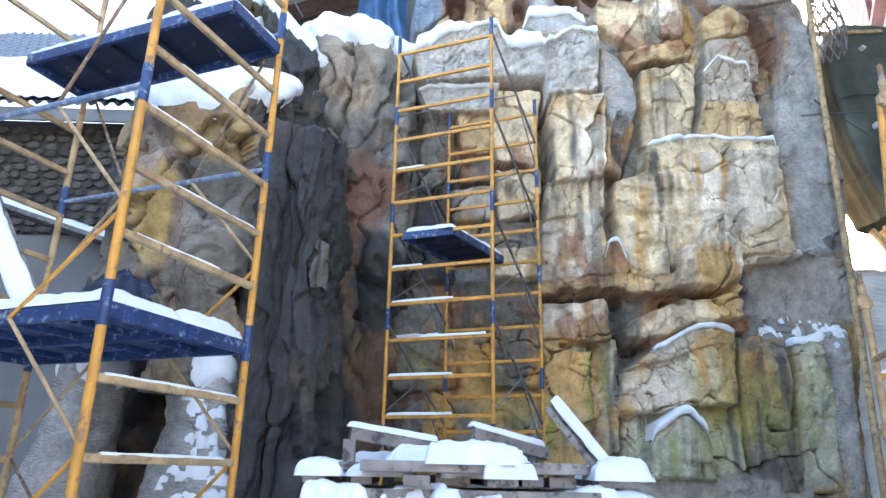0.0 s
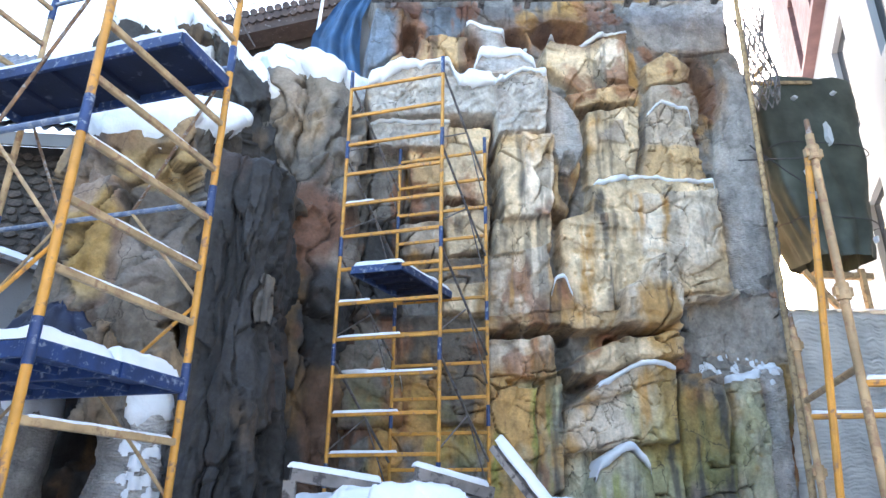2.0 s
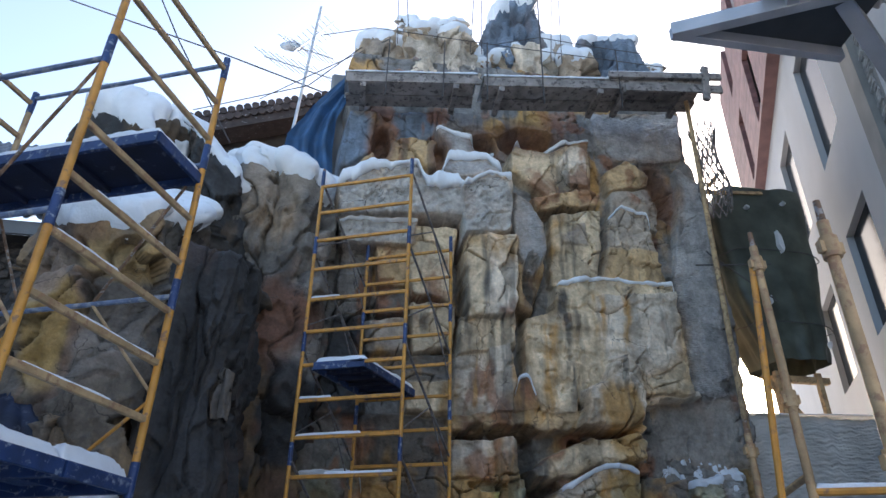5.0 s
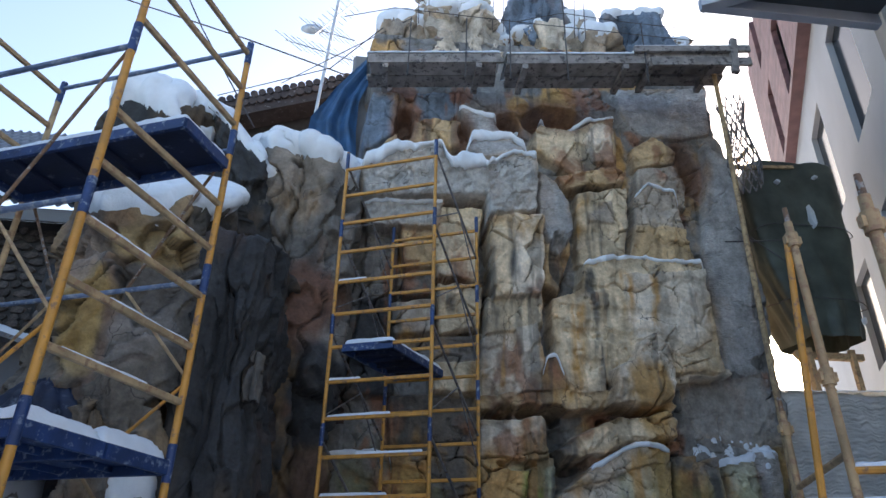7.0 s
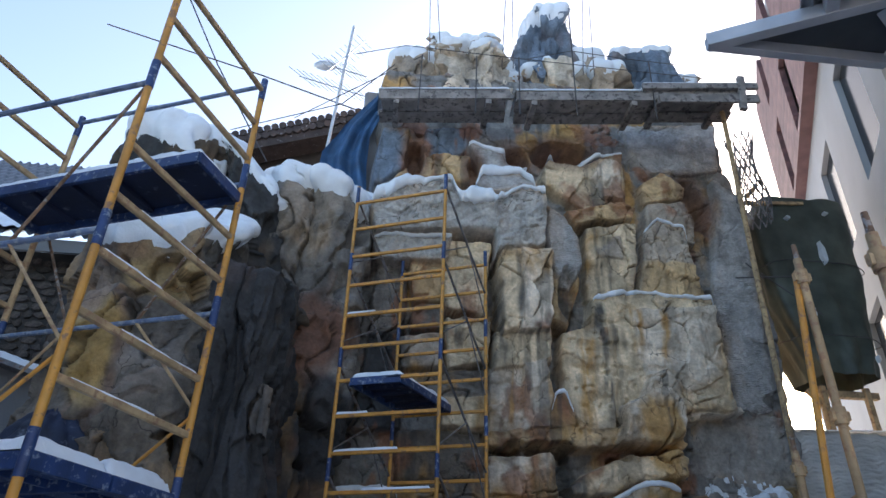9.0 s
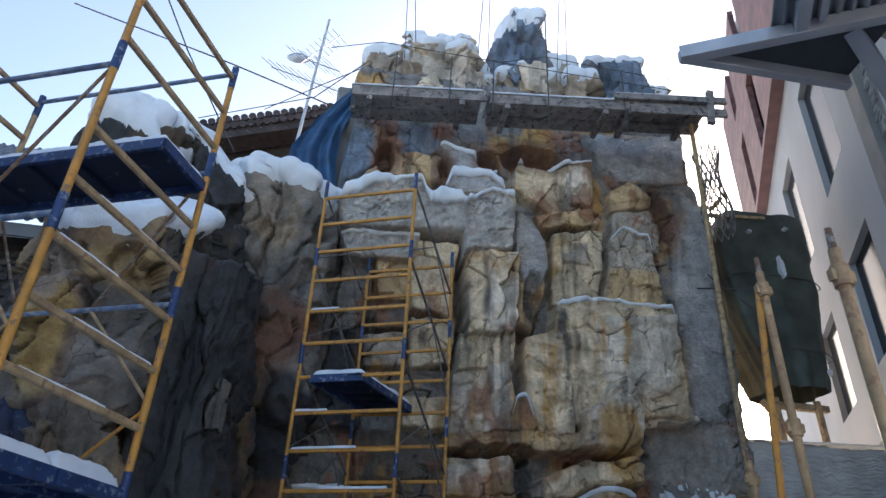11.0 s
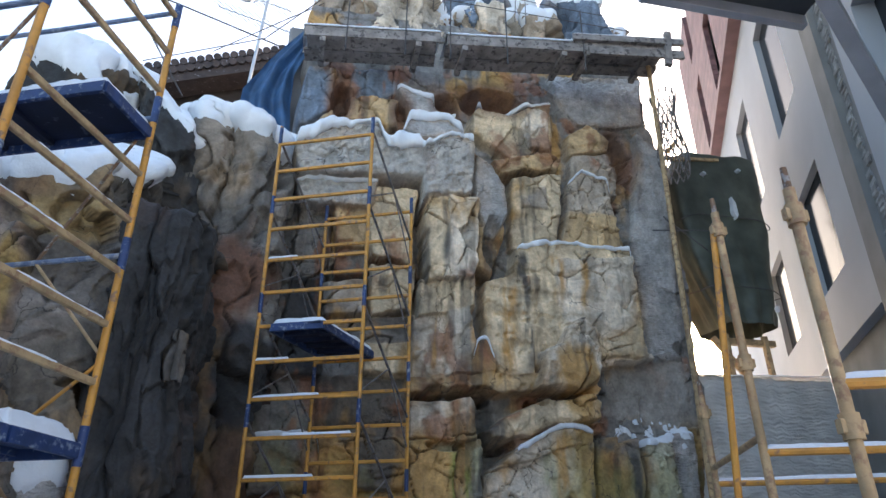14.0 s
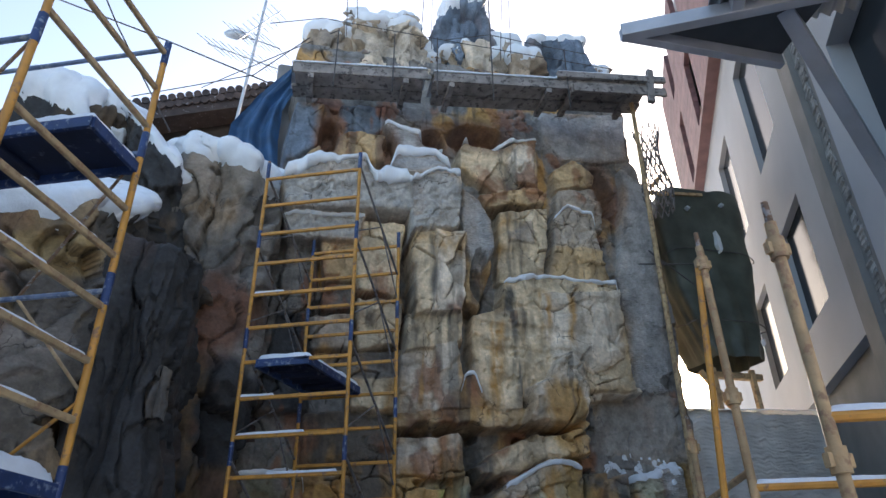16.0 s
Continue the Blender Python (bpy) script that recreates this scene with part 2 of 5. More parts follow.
def tube(a, b, r, n=10, r2=None):
    a, b = Vector(a), Vector(b)
    q = (b - a).to_track_quat("Z", "Y")
    r2 = r if r2 is None else r2
    vs, fs = [], []
    for p, rad in ((a, r), (b, r2)):
        for i in range(n):
            t = 2 * math.pi * i / n
            vs.append(p + q @ Vector((rad * math.cos(t), rad * math.sin(t), 0)))
    for i in range(n):
        j = (i + 1) % n
        fs.append((i, j, n + j, n + i))
    fs += [tuple(range(n))[::-1], tuple(range(n, 2 * n))]
    return vs, fs


def bar(a, b, w, h, up=(0, 0, 1), chamfer=0.004):
    """A chamfered beam from a to b, w wide and h high."""
    a, b = Vector(a), Vector(b)
    d = (b - a).normalized()
    side = d.cross(Vector(up)).normalized()
    top = side.cross(d).normalized()
    c = min(chamfer, w * 0.3, h * 0.3)
    ring = [(-w / 2 + c, -h / 2), (w / 2 - c, -h / 2), (w / 2, -h / 2 + c), (w / 2, h / 2 - c), (w / 2 - c, h / 2), (-w / 2 + c, h / 2), (-w / 2, h / 2 - c), (-w / 2, -h / 2 + c)]
    vs = [p + side * x + top * y for p in (a, b) for x, y in ring]
    fs = [(i, (i + 1) % 8, 8 + (i + 1) % 8, 8 + i) for i in range(8)] + [tuple(range(8))[::-1], tuple(range(8, 16))]
    return vs, fs


def join(*pieces):
    vs, fs = [], []
    for v, f in pieces:
        k = len(vs)
        vs += list(v)
        fs += [tuple(i + k for i in q) for q in f]
    return vs, fs


def mesh(name, geo, mat, smooth=False):
    return to_mesh(name, geo[0], geo[1], mat, smooth)


def round_mesh(name, geo, mat):
    me = mesh(name, geo, mat, True)
    me.set_sharp_from_angle(angle=radians(40))
    return me


def grid_mesh(name, P, mat, keep=None, wrap=False, paint=None):
    """A sheet from an array of places, rows by columns."""
    h, w, _ = P.shape
    idx = np.arange(h * w).reshape(h, w)
    if wrap:
        idx = np.concatenate([idx, idx[:, :1]], 1)
    quads = np.stack([idx[:-1, :-1], idx[:-1, 1:], idx[1:, 1:], idx[1:, :-1]], -1).reshape(-1, 4)
    if keep is not None:
        quads = quads[keep.reshape(-1)]
    used = np.unique(quads)
    remap = np.zeros(h * w, np.int64)
    remap[used] = np.arange(len(used))
    quads = remap[quads]
    pts = P.reshape(-1, 3)[used]
    me = bpy.data.meshes.new(name)
    me.vertices.add(len(pts))
    me.vertices.foreach_set("co", pts.astype(np.float32).ravel())
    me.loops.add(quads.size)
    me.loops.foreach_set("vertex_index", quads.astype(np.int32).ravel())
    me.polygons.add(len(quads))
    me.polygons.foreach_set("loop_start", np.arange(0, quads.size, 4, dtype=np.int32))
    me.polygons.foreach_set("use_smooth", np.ones(len(quads), bool))
    me.materials.append(mat)
    me.update(calc_edges=True)
    if paint is not None:
        col = me.color_attributes.new("paint", "FLOAT_COLOR", "POINT")
        c = np.concatenate([paint.reshape(-1, 3)[used], np.ones((len(used), 1))], 1)
        col.data.foreach_set("color", c.astype(np.float32).ravel())
    return me


def sheet_normals(P, wrap):
    if wrap:
        du = np.roll(P, -1, 1) - np.roll(P, 1, 1)
    else:
        du = np.gradient(P, axis=1)
    dv = np.gradient(P, axis=0)
    n = np.cross(du, dv)
    return n / (np.linalg.norm(n, axis=2, keepdims=True) + 1e-9)


def soften(a, times, wrap=False):
    for _ in range(times):
        a = 0.5 * a + 0.25 * (np.concatenate([a[:1], a[:-1]]) + np.concatenate([a[1:], a[-1:]]))
        if wrap:
            a = 0.5 * a + 0.25 * (np.roll(a, 1, 1) + np.roll(a, -1, 1))
        else:
            a = 0.5 * a + 0.25 * (np.concatenate([a[:, :1], a[:, :-1]], 1) + np.concatenate([a[:, 1:], a[:, -1:]], 1))
    return a


def snow_over(P, wrap, thick, label, lo=0.45, hi=0.8, flip=1, blur=2, where=None, calm=0):
    """Snow that lies on whatever faces up in a sheet."""
    P = soften(P, calm, wrap)
    n = sheet_normals(P, wrap) * flip
    X, Y, Z = P[..., 0], P[..., 1], P[..., 2]
    m = step(lo, hi, n[..., 2] + 0.28 * fbm(X * 2.2, Y * 2.2, Z * 2.2, 4))
    if where is not None:
        m = m * where
    m = soften(m, blur, wrap)
    hgt = np.where(m > 0.16, thick * np.power(np.clip((m - 0.16) / 0.84, 0, 1), 0.55), -0.03)
    hgt = hgt * (0.8 + 0.35 * fbm(X * 4, Y * 4, Z * 4, 3))
    S = P + n * 0.012
    S = soften(S, 1, wrap)
    S[..., 2] += hgt
    S[..., 1] -= np.clip(hgt, 0, 1) * 0.25
    mm = np.concatenate([m, m[:, :1]], 1) if wrap else m
    cell = np.maximum(np.maximum(mm[:-1, :-1], mm[:-1, 1:]), np.maximum(mm[1:, 1:], mm[1:, :-1]))
    if (cell > 0.16).sum() < 6:
        return None
    ob = new("snow_cover", grid_mesh("snow_cover", S, SNOW, cell > 0.16, wrap))
    return tagged(ob, label, "snow", kind="stuff")


def snow_slab(a, u, v, thick, label, lumps=0.35, name="snow_layer"):
    """A soft layer of snow on a flat support: a corner and two sides."""
    a, u, v = Vector(a), Vector(u), Vector(v)
    nu, nv = max(8, int(u.length / 0.03)), max(6, int(v.length / 0.03))
    nu, nv = min(nu, 90), min(nv, 40)
    nu, nv = max(nu, 24), max(nv, 14)
    s, t = np.meshgrid(np.linspace(0, 1, nu), np.linspace(0, 1, nv))
    cu, cv = min(1, 0.35 / u.length), min(1, 0.5 / v.length)
    s, t = s * (1 - cu) + cu * (0.5 - 0.5 * np.cos(math.pi * s)), t * (1 - cv) + cv * (0.5 - 0.5 * np.cos(math.pi * t))
    es, et = np.minimum(s, 1 - s) * u.length, np.minimum(t, 1 - t) * v.length
    reach = min(thick * 1.2, 0.5 * v.length, 0.5 * u.length)
    X0 = a.x + s * u.x + t * v.x
    Y0 = a.y + s * u.y + t * v.y
    rag = (0.09 if lumps > 0.5 else 0.25 * reach) * fbm(X0 * 9 + a.z * 5, Y0 * 9, X0 * 0 + a.z, 3)
    edge = np.clip((np.minimum(es, et) + rag * np.clip(np.minimum(es, et) / 0.02, 0, 1)) / reach, 0, 1)
    prof = np.sqrt(np.clip(1 - (1 - edge) ** 2, 0, 1))
    P = np.array(a)[None, None] + s[..., None] * np.array(u) + t[..., None] * np.array(v)
    up = np.array(u.cross(v).normalized())
    if up[2] < 0:
        up = -up
    lump = 1 + lumps * fbm(P[..., 0] * 3.3, P[..., 1] * 3.3, P[..., 2] * 3.3, 3) + 0.12 * fbm(P[..., 0] * 14, P[..., 1] * 14, P[..., 2], 3)
    P = P + up * (thick * prof * lump - 0.004)[..., None]
    P[..., 0] += 0.012 * fbm(P[..., 0] * 9, P[..., 1] * 9, P[..., 2] * 9 + 3, 2)
    ob = new(name, grid_mesh(name, P, SNOW))
    return tagged(ob, label, "snow", kind="stuff")


# ---- ground ----
n = 90
gx, gy = np.meshgrid(np.linspace(-1, 1, n), np.linspace(-1, 1, n))
gx, gy = np.sign(gx) * np.abs(gx) ** 3 * 900, np.sign(gy) * np.abs(gy) ** 3 * 900 + 6
gz = 0.05 * fbm(gx * 0.9, gy * 0.9, gx * 0, 4) * np.clip(30 / (np.abs(gx) + np.abs(gy) + 1), 0, 1)
ground = new("ground", grid_mesh("ground", np.stack([gx, gy, gz], -1), EARTH))
tagged(ground, "trodden snow and frozen earth of the yard", "ground", kind="structure")

# ---- carved rock: stain colours ----
TONES = {
    "cream": (0.64, 0.50, 0.325), "pale": (0.66, 0.555, 0.425), "grey": (0.42, 0.345, 0.265), "ochre": (0.52, 0.36, 0.19),
    "rust": (0.28, 0.13, 0.065), "dark": (0.042, 0.041, 0.041), "green": (0.44, 0.415, 0.30), "coat": (0.45, 0.43, 0.405), "stucco": (0.54, 0.505, 0.455), "plain": (0.32, 0.285, 0.245), "blue": (0.15, 0.19, 0.24),
    "brown": (0.135, 0.115, 0.092), "taupe": (0.18, 0.158, 0.135),
}


def stain(base, X, Y, Z, seed, ochre=0.5, soot=0.5, moss=0.0):
    """Washes of ochre, rust, soot and moss over a base colour, each with its own ragged shape."""
    c = base.copy()
    k = seed * 13.7

    def wash(col, mask):
        nonlocal c
        c = c * (1 - mask[..., None]) + np.array(col) * mask[..., None]

    c = c * (1 + 0.25 * step(0.05, 0.4, fbm(X * 1.3 + k, Y * 1.3, Z * 1.0 + 5, 5)))[..., None]
    wash((0.50, 0.28, 0.085), ochre * step(0.08, 0.38, fbm(X * 1.5 + k + 31, Y * 1.5, Z * 0.8, 5)))
    wash((0.27, 0.11, 0.05), ochre * 0.8 * step(0.22, 0.42, fbm(X * 2.1 + k + 57, Y * 2, Z * 1.2, 5)))
    c = c * (1 - 0.55 * soot * step(0.10, 0.36, fbm(X * 3.4 + k + 3, Y * 2, Z * 0.55 + 9, 5)))[..., None]
    wash((0.055, 0.055, 0.052), soot * 0.9 * step(0.22, 0.42, fbm(X * 6.5 + k, Y * 3, Z * 0.5 + 19, 4)))
    if moss:
        wash((0.27, 0.26, 0.08), 0.7 * moss * step(-0.05, 0.35, fbm(X * 1.6 + k + 77, Y * 1.6, Z * 1.0, 5)) * step(3.6, 2.3, Z + 0.5 * fbm(X * 2, Y, Z, 3)))
    return np.clip(c, 0.02, 0.9)


# ---- the cliff face, carved from blocks ----
BLOCKS = []


def block(tone, out, edge, snow, *corners):
    """A carved block: its colour, how far it stands out, the width of its rounded edge, snow on top, and its corners (x, z)."""
    BLOCKS.append((tone, out, edge, snow, corners))


def inside_of(u, v, corners):
    """How deep each place lies within a convex or mildly hollow outline; negative outside."""
    dist, odd = np.full(u.shape, 9.0), np.zeros(u.shape, bool)
    for (x0, z0), (x1, z1) in zip(corners, corners[1:] + corners[:1]):
        ex, ez = x1 - x0, z1 - z0
        k = np.clip(((u - x0) * ex + (v - z0) * ez) / (ex * ex + ez * ez + 1e-9), 0, 1)
        dist = np.minimum(dist, np.hypot(u - x0 - k * ex, v - z0 - k * ez))
        if abs(ez) > 1e-6:
            odd ^= ((z0 > v) != (z1 > v)) & (u < x0 + (v - z0) / ez * ex)
    return np.where(odd, dist, -dist)


block('blue', 0.35, 0.1, 0.0, (-0.58, 8.78), (0.02, 8.83), (0.04, 8.02), (-0.37, 7.72), (-0.58, 7.64))
block('blue', 0.4, 0.1, 0.0, (0.34, 8.85), (1.09, 8.99), (1.07, 8.44), (0.48, 8.22), (0.32, 8.49))
block('ochre', 0.5, 0.1, 0.0, (-0.12, 7.78), (0.04, 7.91), (0.47, 8.21), (0.97, 8.24), (1.25, 8.06), (1.21, 7.77), (-0.02, 7.58))
block('coat', 0.55, 0.1, 0.1, (1.04, 8.45), (1.37, 8.33), (1.84, 8.27), (1.98, 7.98), (1.38, 7.86), (1.19, 8.07))
block('coat', 0.8, 0.12, 0.16, (1.21, 7.69), (1.79, 7.73), (2.06, 7.50), (1.35, 7.26), (1.09, 7.45))
block('cream', 0.5, 0.08, 0.04, (2.37, 8.36), (3.60, 8.53), (3.55, 7.53), (2.86, 7.32), (2.54, 7.54), (2.18, 7.93))
block('pale', 0.6, 0.1, 0.0, (3.00, 7.94), (3.26, 8.33), (3.50, 8.31), (3.50, 7.58), (3.12, 7.57))
block('ochre', 0.6, 0.08, 0.0, (2.50, 7.18), (3.49, 7.45), (3.67, 7.35), (3.60, 7.16), (2.59, 6.97))
block('coat', 0.36, 0.08, 0.0, (3.76, 9.32), (5.50, 9.57), (5.39, 8.54), (4.85, 8.39), (4.13, 8.34), (3.87, 8.77))
block('ochre', 0.52, 0.1, 0.0, (3.89, 7.96), (4.22, 8.24), (4.53, 7.95), (4.65, 7.74), (3.86, 7.56))
block('grey', 0.47, 0.07, 0.0, (3.90, 7.53), (4.69, 7.69), (4.58, 6.88), (3.80, 6.79))
block('grey', 0.52, 0.09, 0.03, (3.77, 6.95), (4.01, 7.21), (4.43, 7.11), (4.50, 6.36), (3.69, 6.26))
block('coat', 0.36, 0.08, 0.0, (5.18, 8.17), (5.61, 7.76), (5.51, 6.48), (5.37, 4.30), (4.85, 4.20), (4.80, 5.30), (4.80, 6.13))
block('stucco', 0.92, 0.1, 0.28, (-0.43, 6.83), (0.04, 7.20), (0.70, 7.36), (0.87, 6.99), (1.39, 7.04), (1.40, 6.60), (-0.36, 6.42))
block('stucco', 0.74, 0.08, 0.06, (-0.37, 6.52), (0.77, 6.58), (0.70, 6.10), (-0.30, 6.03))
block('stucco', 1.0, 0.08, 0.12, (1.38, 7.01), (1.75, 7.24), (2.09, 7.20), (2.11, 6.76), (2.04, 6.30), (1.39, 6.21))
block('coat', 0.86, 0.12, 0.0, (2.14, 7.09), (2.44, 6.87), (2.61, 6.54), (2.65, 6.12), (2.49, 5.79), (2.29, 5.86), (2.12, 6.17))
block('ochre', 0.74, 0.12, 0.0, (2.20, 6.22), (2.64, 5.99), (2.52, 5.58), (2.36, 5.18), (2.18, 5.29))
block('cream', 0.88, 0.08, 0.0, (1.44, 6.27), (1.74, 6.27), (1.71, 5.50), (1.66, 5.06), (1.47, 5.02))
block('pale', 0.92, 0.07, 0.0, (1.74, 6.24), (2.18, 6.26), (2.16, 5.52), (2.08, 5.05), (1.68, 5.06))
block('cream', 0.74, 0.09, 0.0, (1.39, 5.06), (2.12, 5.14), (2.15, 4.71), (1.94, 4.61), (1.38, 4.53))
block('ochre', 0.6, 0.08, 0.0, (0.14, 6.29), (0.68, 6.36), (0.65, 5.55), (0.25, 5.44))
block('cream', 0.68, 0.08, 0.0, (0.67, 6.47), (1.32, 6.46), (1.27, 5.30), (0.72, 5.39))
block('taupe', 0.5, 0.07, 0.0, (0.26, 5.44), (0.68, 5.49), (0.68, 5.15), (0.25, 5.12))
# this taupe tone also holds the shade of the recess
block('cream', 0.62, 0.08, 0.0, (0.73, 5.27), (1.33, 5.23), (1.31, 4.70), (0.77, 4.55))
block('grey', 0.66, 0.08, 0.0, (0.10, 4.90), (0.67, 5.02), (0.71, 4.53), (0.15, 4.49))
block('taupe', 0.45, 0.1, 0.0, (-0.30, 6.17), (0.12, 6.20), (0.13, 5.11), (-0.30, 5.04))
block('dark', 0.42, 0.12, 0.0, (-0.30, 5.03), (0.10, 5.07), (0.15, 3.77), (-0.46, 3.71))
block('taupe', 0.48, 0.08, 0.0, (0.18, 4.47), (1.34, 4.61), (1.34, 4.23), (0.35, 4.10))
# taupe and brown blocks low behind the tower carry recess shade in their tone
block('cream', 0.52, 0.08, 0.0, (0.69, 4.17), (1.33, 4.20), (1.31, 3.82), (0.72, 3.80))
block('brown', 0.36, 0.1, 0.0, (0.15, 3.74), (1.35, 3.77), (1.34, 3.22), (0.18, 3.11))
block('brown', 0.42, 0.08, 0.0, (0.69, 3.10), (1.33, 3.15), (1.35, 2.40), (0.70, 2.38))
block('taupe', 0.38, 0.1, 0.05, (-0.58, 2.99), (0.20, 3.03), (0.23, 2.37), (-0.59, 2.35))
block('pale', 0.62, 0.06, 0.0, (1.34, 4.49), (1.78, 4.62), (1.78, 4.21), (1.72, 3.74), (1.31, 3.72))
block('pale', 0.72, 0.06, 0.0, (1.77, 4.60), (2.06, 4.68), (2.16, 4.24), (2.05, 3.83), (1.73, 3.73))
block('rust', 0.68, 0.08, 0.02, (2.14, 4.20), (2.32, 4.30), (2.43, 4.07), (2.42, 3.83), (2.06, 3.82))
block('cream', 0.5, 0.07, 0.0, (2.84, 6.92), (3.63, 7.07), (3.58, 6.46), (3.49, 5.86), (3.09, 5.78), (2.77, 5.76))
block('grey', 0.55, 0.08, 0.0, (2.95, 6.72), (3.35, 6.82), (3.37, 6.46), (2.96, 6.39))
block('ochre', 0.52, 0.07, 0.0, (3.71, 6.44), (4.51, 6.46), (4.57, 5.87), (3.58, 5.83))
block('cream', 0.62, 0.06, 0.05, (2.79, 5.67), (3.40, 5.83), (4.60, 5.86), (4.64, 5.02), (4.69, 4.20), (3.99, 4.15), (3.01, 3.87), (2.73, 4.91))
block('pale', 0.66, 0.04, 0.0, (3.36, 5.52), (4.57, 5.67), (4.56, 4.66), (4.05, 4.38), (3.34, 4.60))
block('cream', 0.68, 0.07, 0.0, (2.31, 5.09), (2.74, 5.26), (3.11, 5.24), (3.00, 4.57), (2.91, 3.85), (2.49, 3.83), (2.32, 4.22))
block('pale', 0.52, 0.05, 0.0, (4.00, 4.17), (4.77, 4.23), (4.85, 4.12), (3.98, 4.02))
block('pale', 0.94, 0.14, 0.0, (3.03, 4.11), (3.28, 4.26), (3.45, 4.51), (3.62, 4.62), (3.77, 4.41), (3.86, 4.11), (3.79, 3.77), (3.56, 3.63), (2.97, 3.63))
block('ochre', 0.64, 0.05, 0.0, (1.29, 3.71), (2.41, 3.84), (3.17, 3.88), (3.86, 3.73), (3.77, 3.63), (2.39, 3.62), (1.29, 3.56))
block('plain', 0.24, 0.1, 0.0, (4.18, 4.10), (4.98, 4.20), (5.39, 4.32), (5.49, 3.32), (5.02, 3.21), (4.58, 3.37), (4.03, 3.43))
block('cream', 0.74, 0.1, 0.0, (2.26, 3.11), (2.56, 3.29), (3.09, 3.47), (3.71, 3.59), (3.81, 3.49), (3.78, 3.28), (3.21, 3.18), (2.61, 3.02), (2.32, 2.94))
block('rust', 0.56, 0.06, 0.0, (2.66, 3.03), (3.27, 3.18), (3.90, 3.28), (3.87, 3.13), (3.18, 3.07), (2.65, 2.91))
block('pale', 0.6, 0.07, 0.0, (1.30, 3.44), (1.82, 3.43), (1.83, 2.99), (1.29, 2.97))
block('pale', 0.66, 0.07, 0.0, (1.83, 3.41), (2.10, 3.50), (2.12, 2.99), (1.85, 2.95))
block('green', 0.6, 0.07, 0.0, (1.29, 2.93), (1.86, 2.96), (1.87, 2.30), (1.82, 1.43), (1.26, 1.42))
block('green', 0.54, 0.08, 0.0, (1.91, 2.97), (2.20, 3.00), (2.23, 2.31), (2.20, 1.64), (1.85, 1.43))
block('pale', 0.6, 0.08, 0.0, (2.29, 2.57), (2.85, 2.84), (3.69, 2.99), (3.64, 2.22), (3.14, 2.21), (2.23, 2.05))
block('pale', 0.67, 0.07, 0.05, (2.35, 2.64), (2.84, 3.00), (3.28, 3.16), (3.68, 3.11), (3.66, 2.98), (2.82, 2.78))
block('green', 0.36, 0.1, 0.0, (2.29, 2.05), (3.72, 2.22), (3.70, 1.35), (2.24, 1.31))
block('green', 0.74, 0.16, 0.06, (2.45, 1.32), (2.58, 1.85), (2.87, 2.09), (2.98, 2.09), (3.19, 1.90), (3.28, 1.33))
block('brown', 0.48, 0.1, 0.0, (3.79, 3.04), (4.11, 3.09), (4.06, 2.35), (4.05, 1.29), (3.83, 1.28), (3.74, 2.20))
block('taupe', 0.58, 0.1, 0.0, (4.05, 2.97), (4.37, 3.07), (4.35, 2.35), (4.24, 1.94), (4.02, 2.01))
block('brown', 0.56, 0.1, 0.0, (4.03, 1.91), (4.36, 1.97), (4.37, 1.24), (4.05, 1.22))
block('green', 0.44, 0.1, 0.0, (4.54, 3.07), (4.90, 3.12), (4.93, 2.38), (4.94, 1.23), (4.46, 1.22), (4.44, 2.23))
block('coat', 0.38, 0.08, 0.0, (4.93, 3.16), (5.28, 3.18), (5.26, 2.25), (5.19, 1.17), (4.97, 1.17), (4.98, 2.38))
block('plain', 0.52, 0.12, 0.0, (2.13, 1.28), (3.56, 1.42), (4.49, 1.26), (4.45, 0.56), (2.01, 0.52))


nx, nz = 490, 720
X, Z = np.meshgrid(np.linspace(-1.0, 6.25, nx), np.linspace(-0.1, 10.5, nz))
O = np.zeros_like(X)
wx = X + 0.04 * fbm(X * 1.7, Z * 1.7, O + 2, 3) + 0.025 * fbm(X * 6, Z * 6, O + 8, 4)
wz = Z + 0.04 * fbm(X * 1.7, Z * 1.7, O + 40, 3) + 0.03 * fbm(X * 6, Z * 6, O + 48, 4)
base = 0.26 + 0.06 * fbm(X * 1.2, Z * 0.8, O + 5, 4)
out = base.copy()
owner = np.full(X.shape, -1)
rim = np.zeros(X.shape)
for i, (tone, bo, be, snow, corners) in enumerate(BLOCKS):
    rs = random.Random(i)
    mx, mz = (sum(c[k] for c in corners) / len(corners) for k in (0, 1))
    inside = inside_of(wx, wz, corners) + 0.025
    f = np.clip(inside / (0.65 * be * (0.75 + 0.35 * fbm(X * 4, Z * 4, O + i, 2))), 0, 1)
    prof = 0.3 + 0.7 * np.power(np.clip(1 - (1 - f) ** 2, 0, 1), 0.6)
    slope = rs.uniform(-0.07, 0.07) * (wx - mx) + rs.uniform(-0.02, 0.09) * (wz - mz)
    d = np.where(inside > 0, base + (bo - base) * prof + slope + 0.025 * fbm(X * 3 + i, Z * 3, O + i, 3) * prof, -1)
    take = (d > out) | ((inside > 0.03) & (bo < base))
    out = np.where(take, d, out)
    owner = np.where(take, i, owner)
    rim = np.where(take, step(0.16, 0.01, inside), rim)
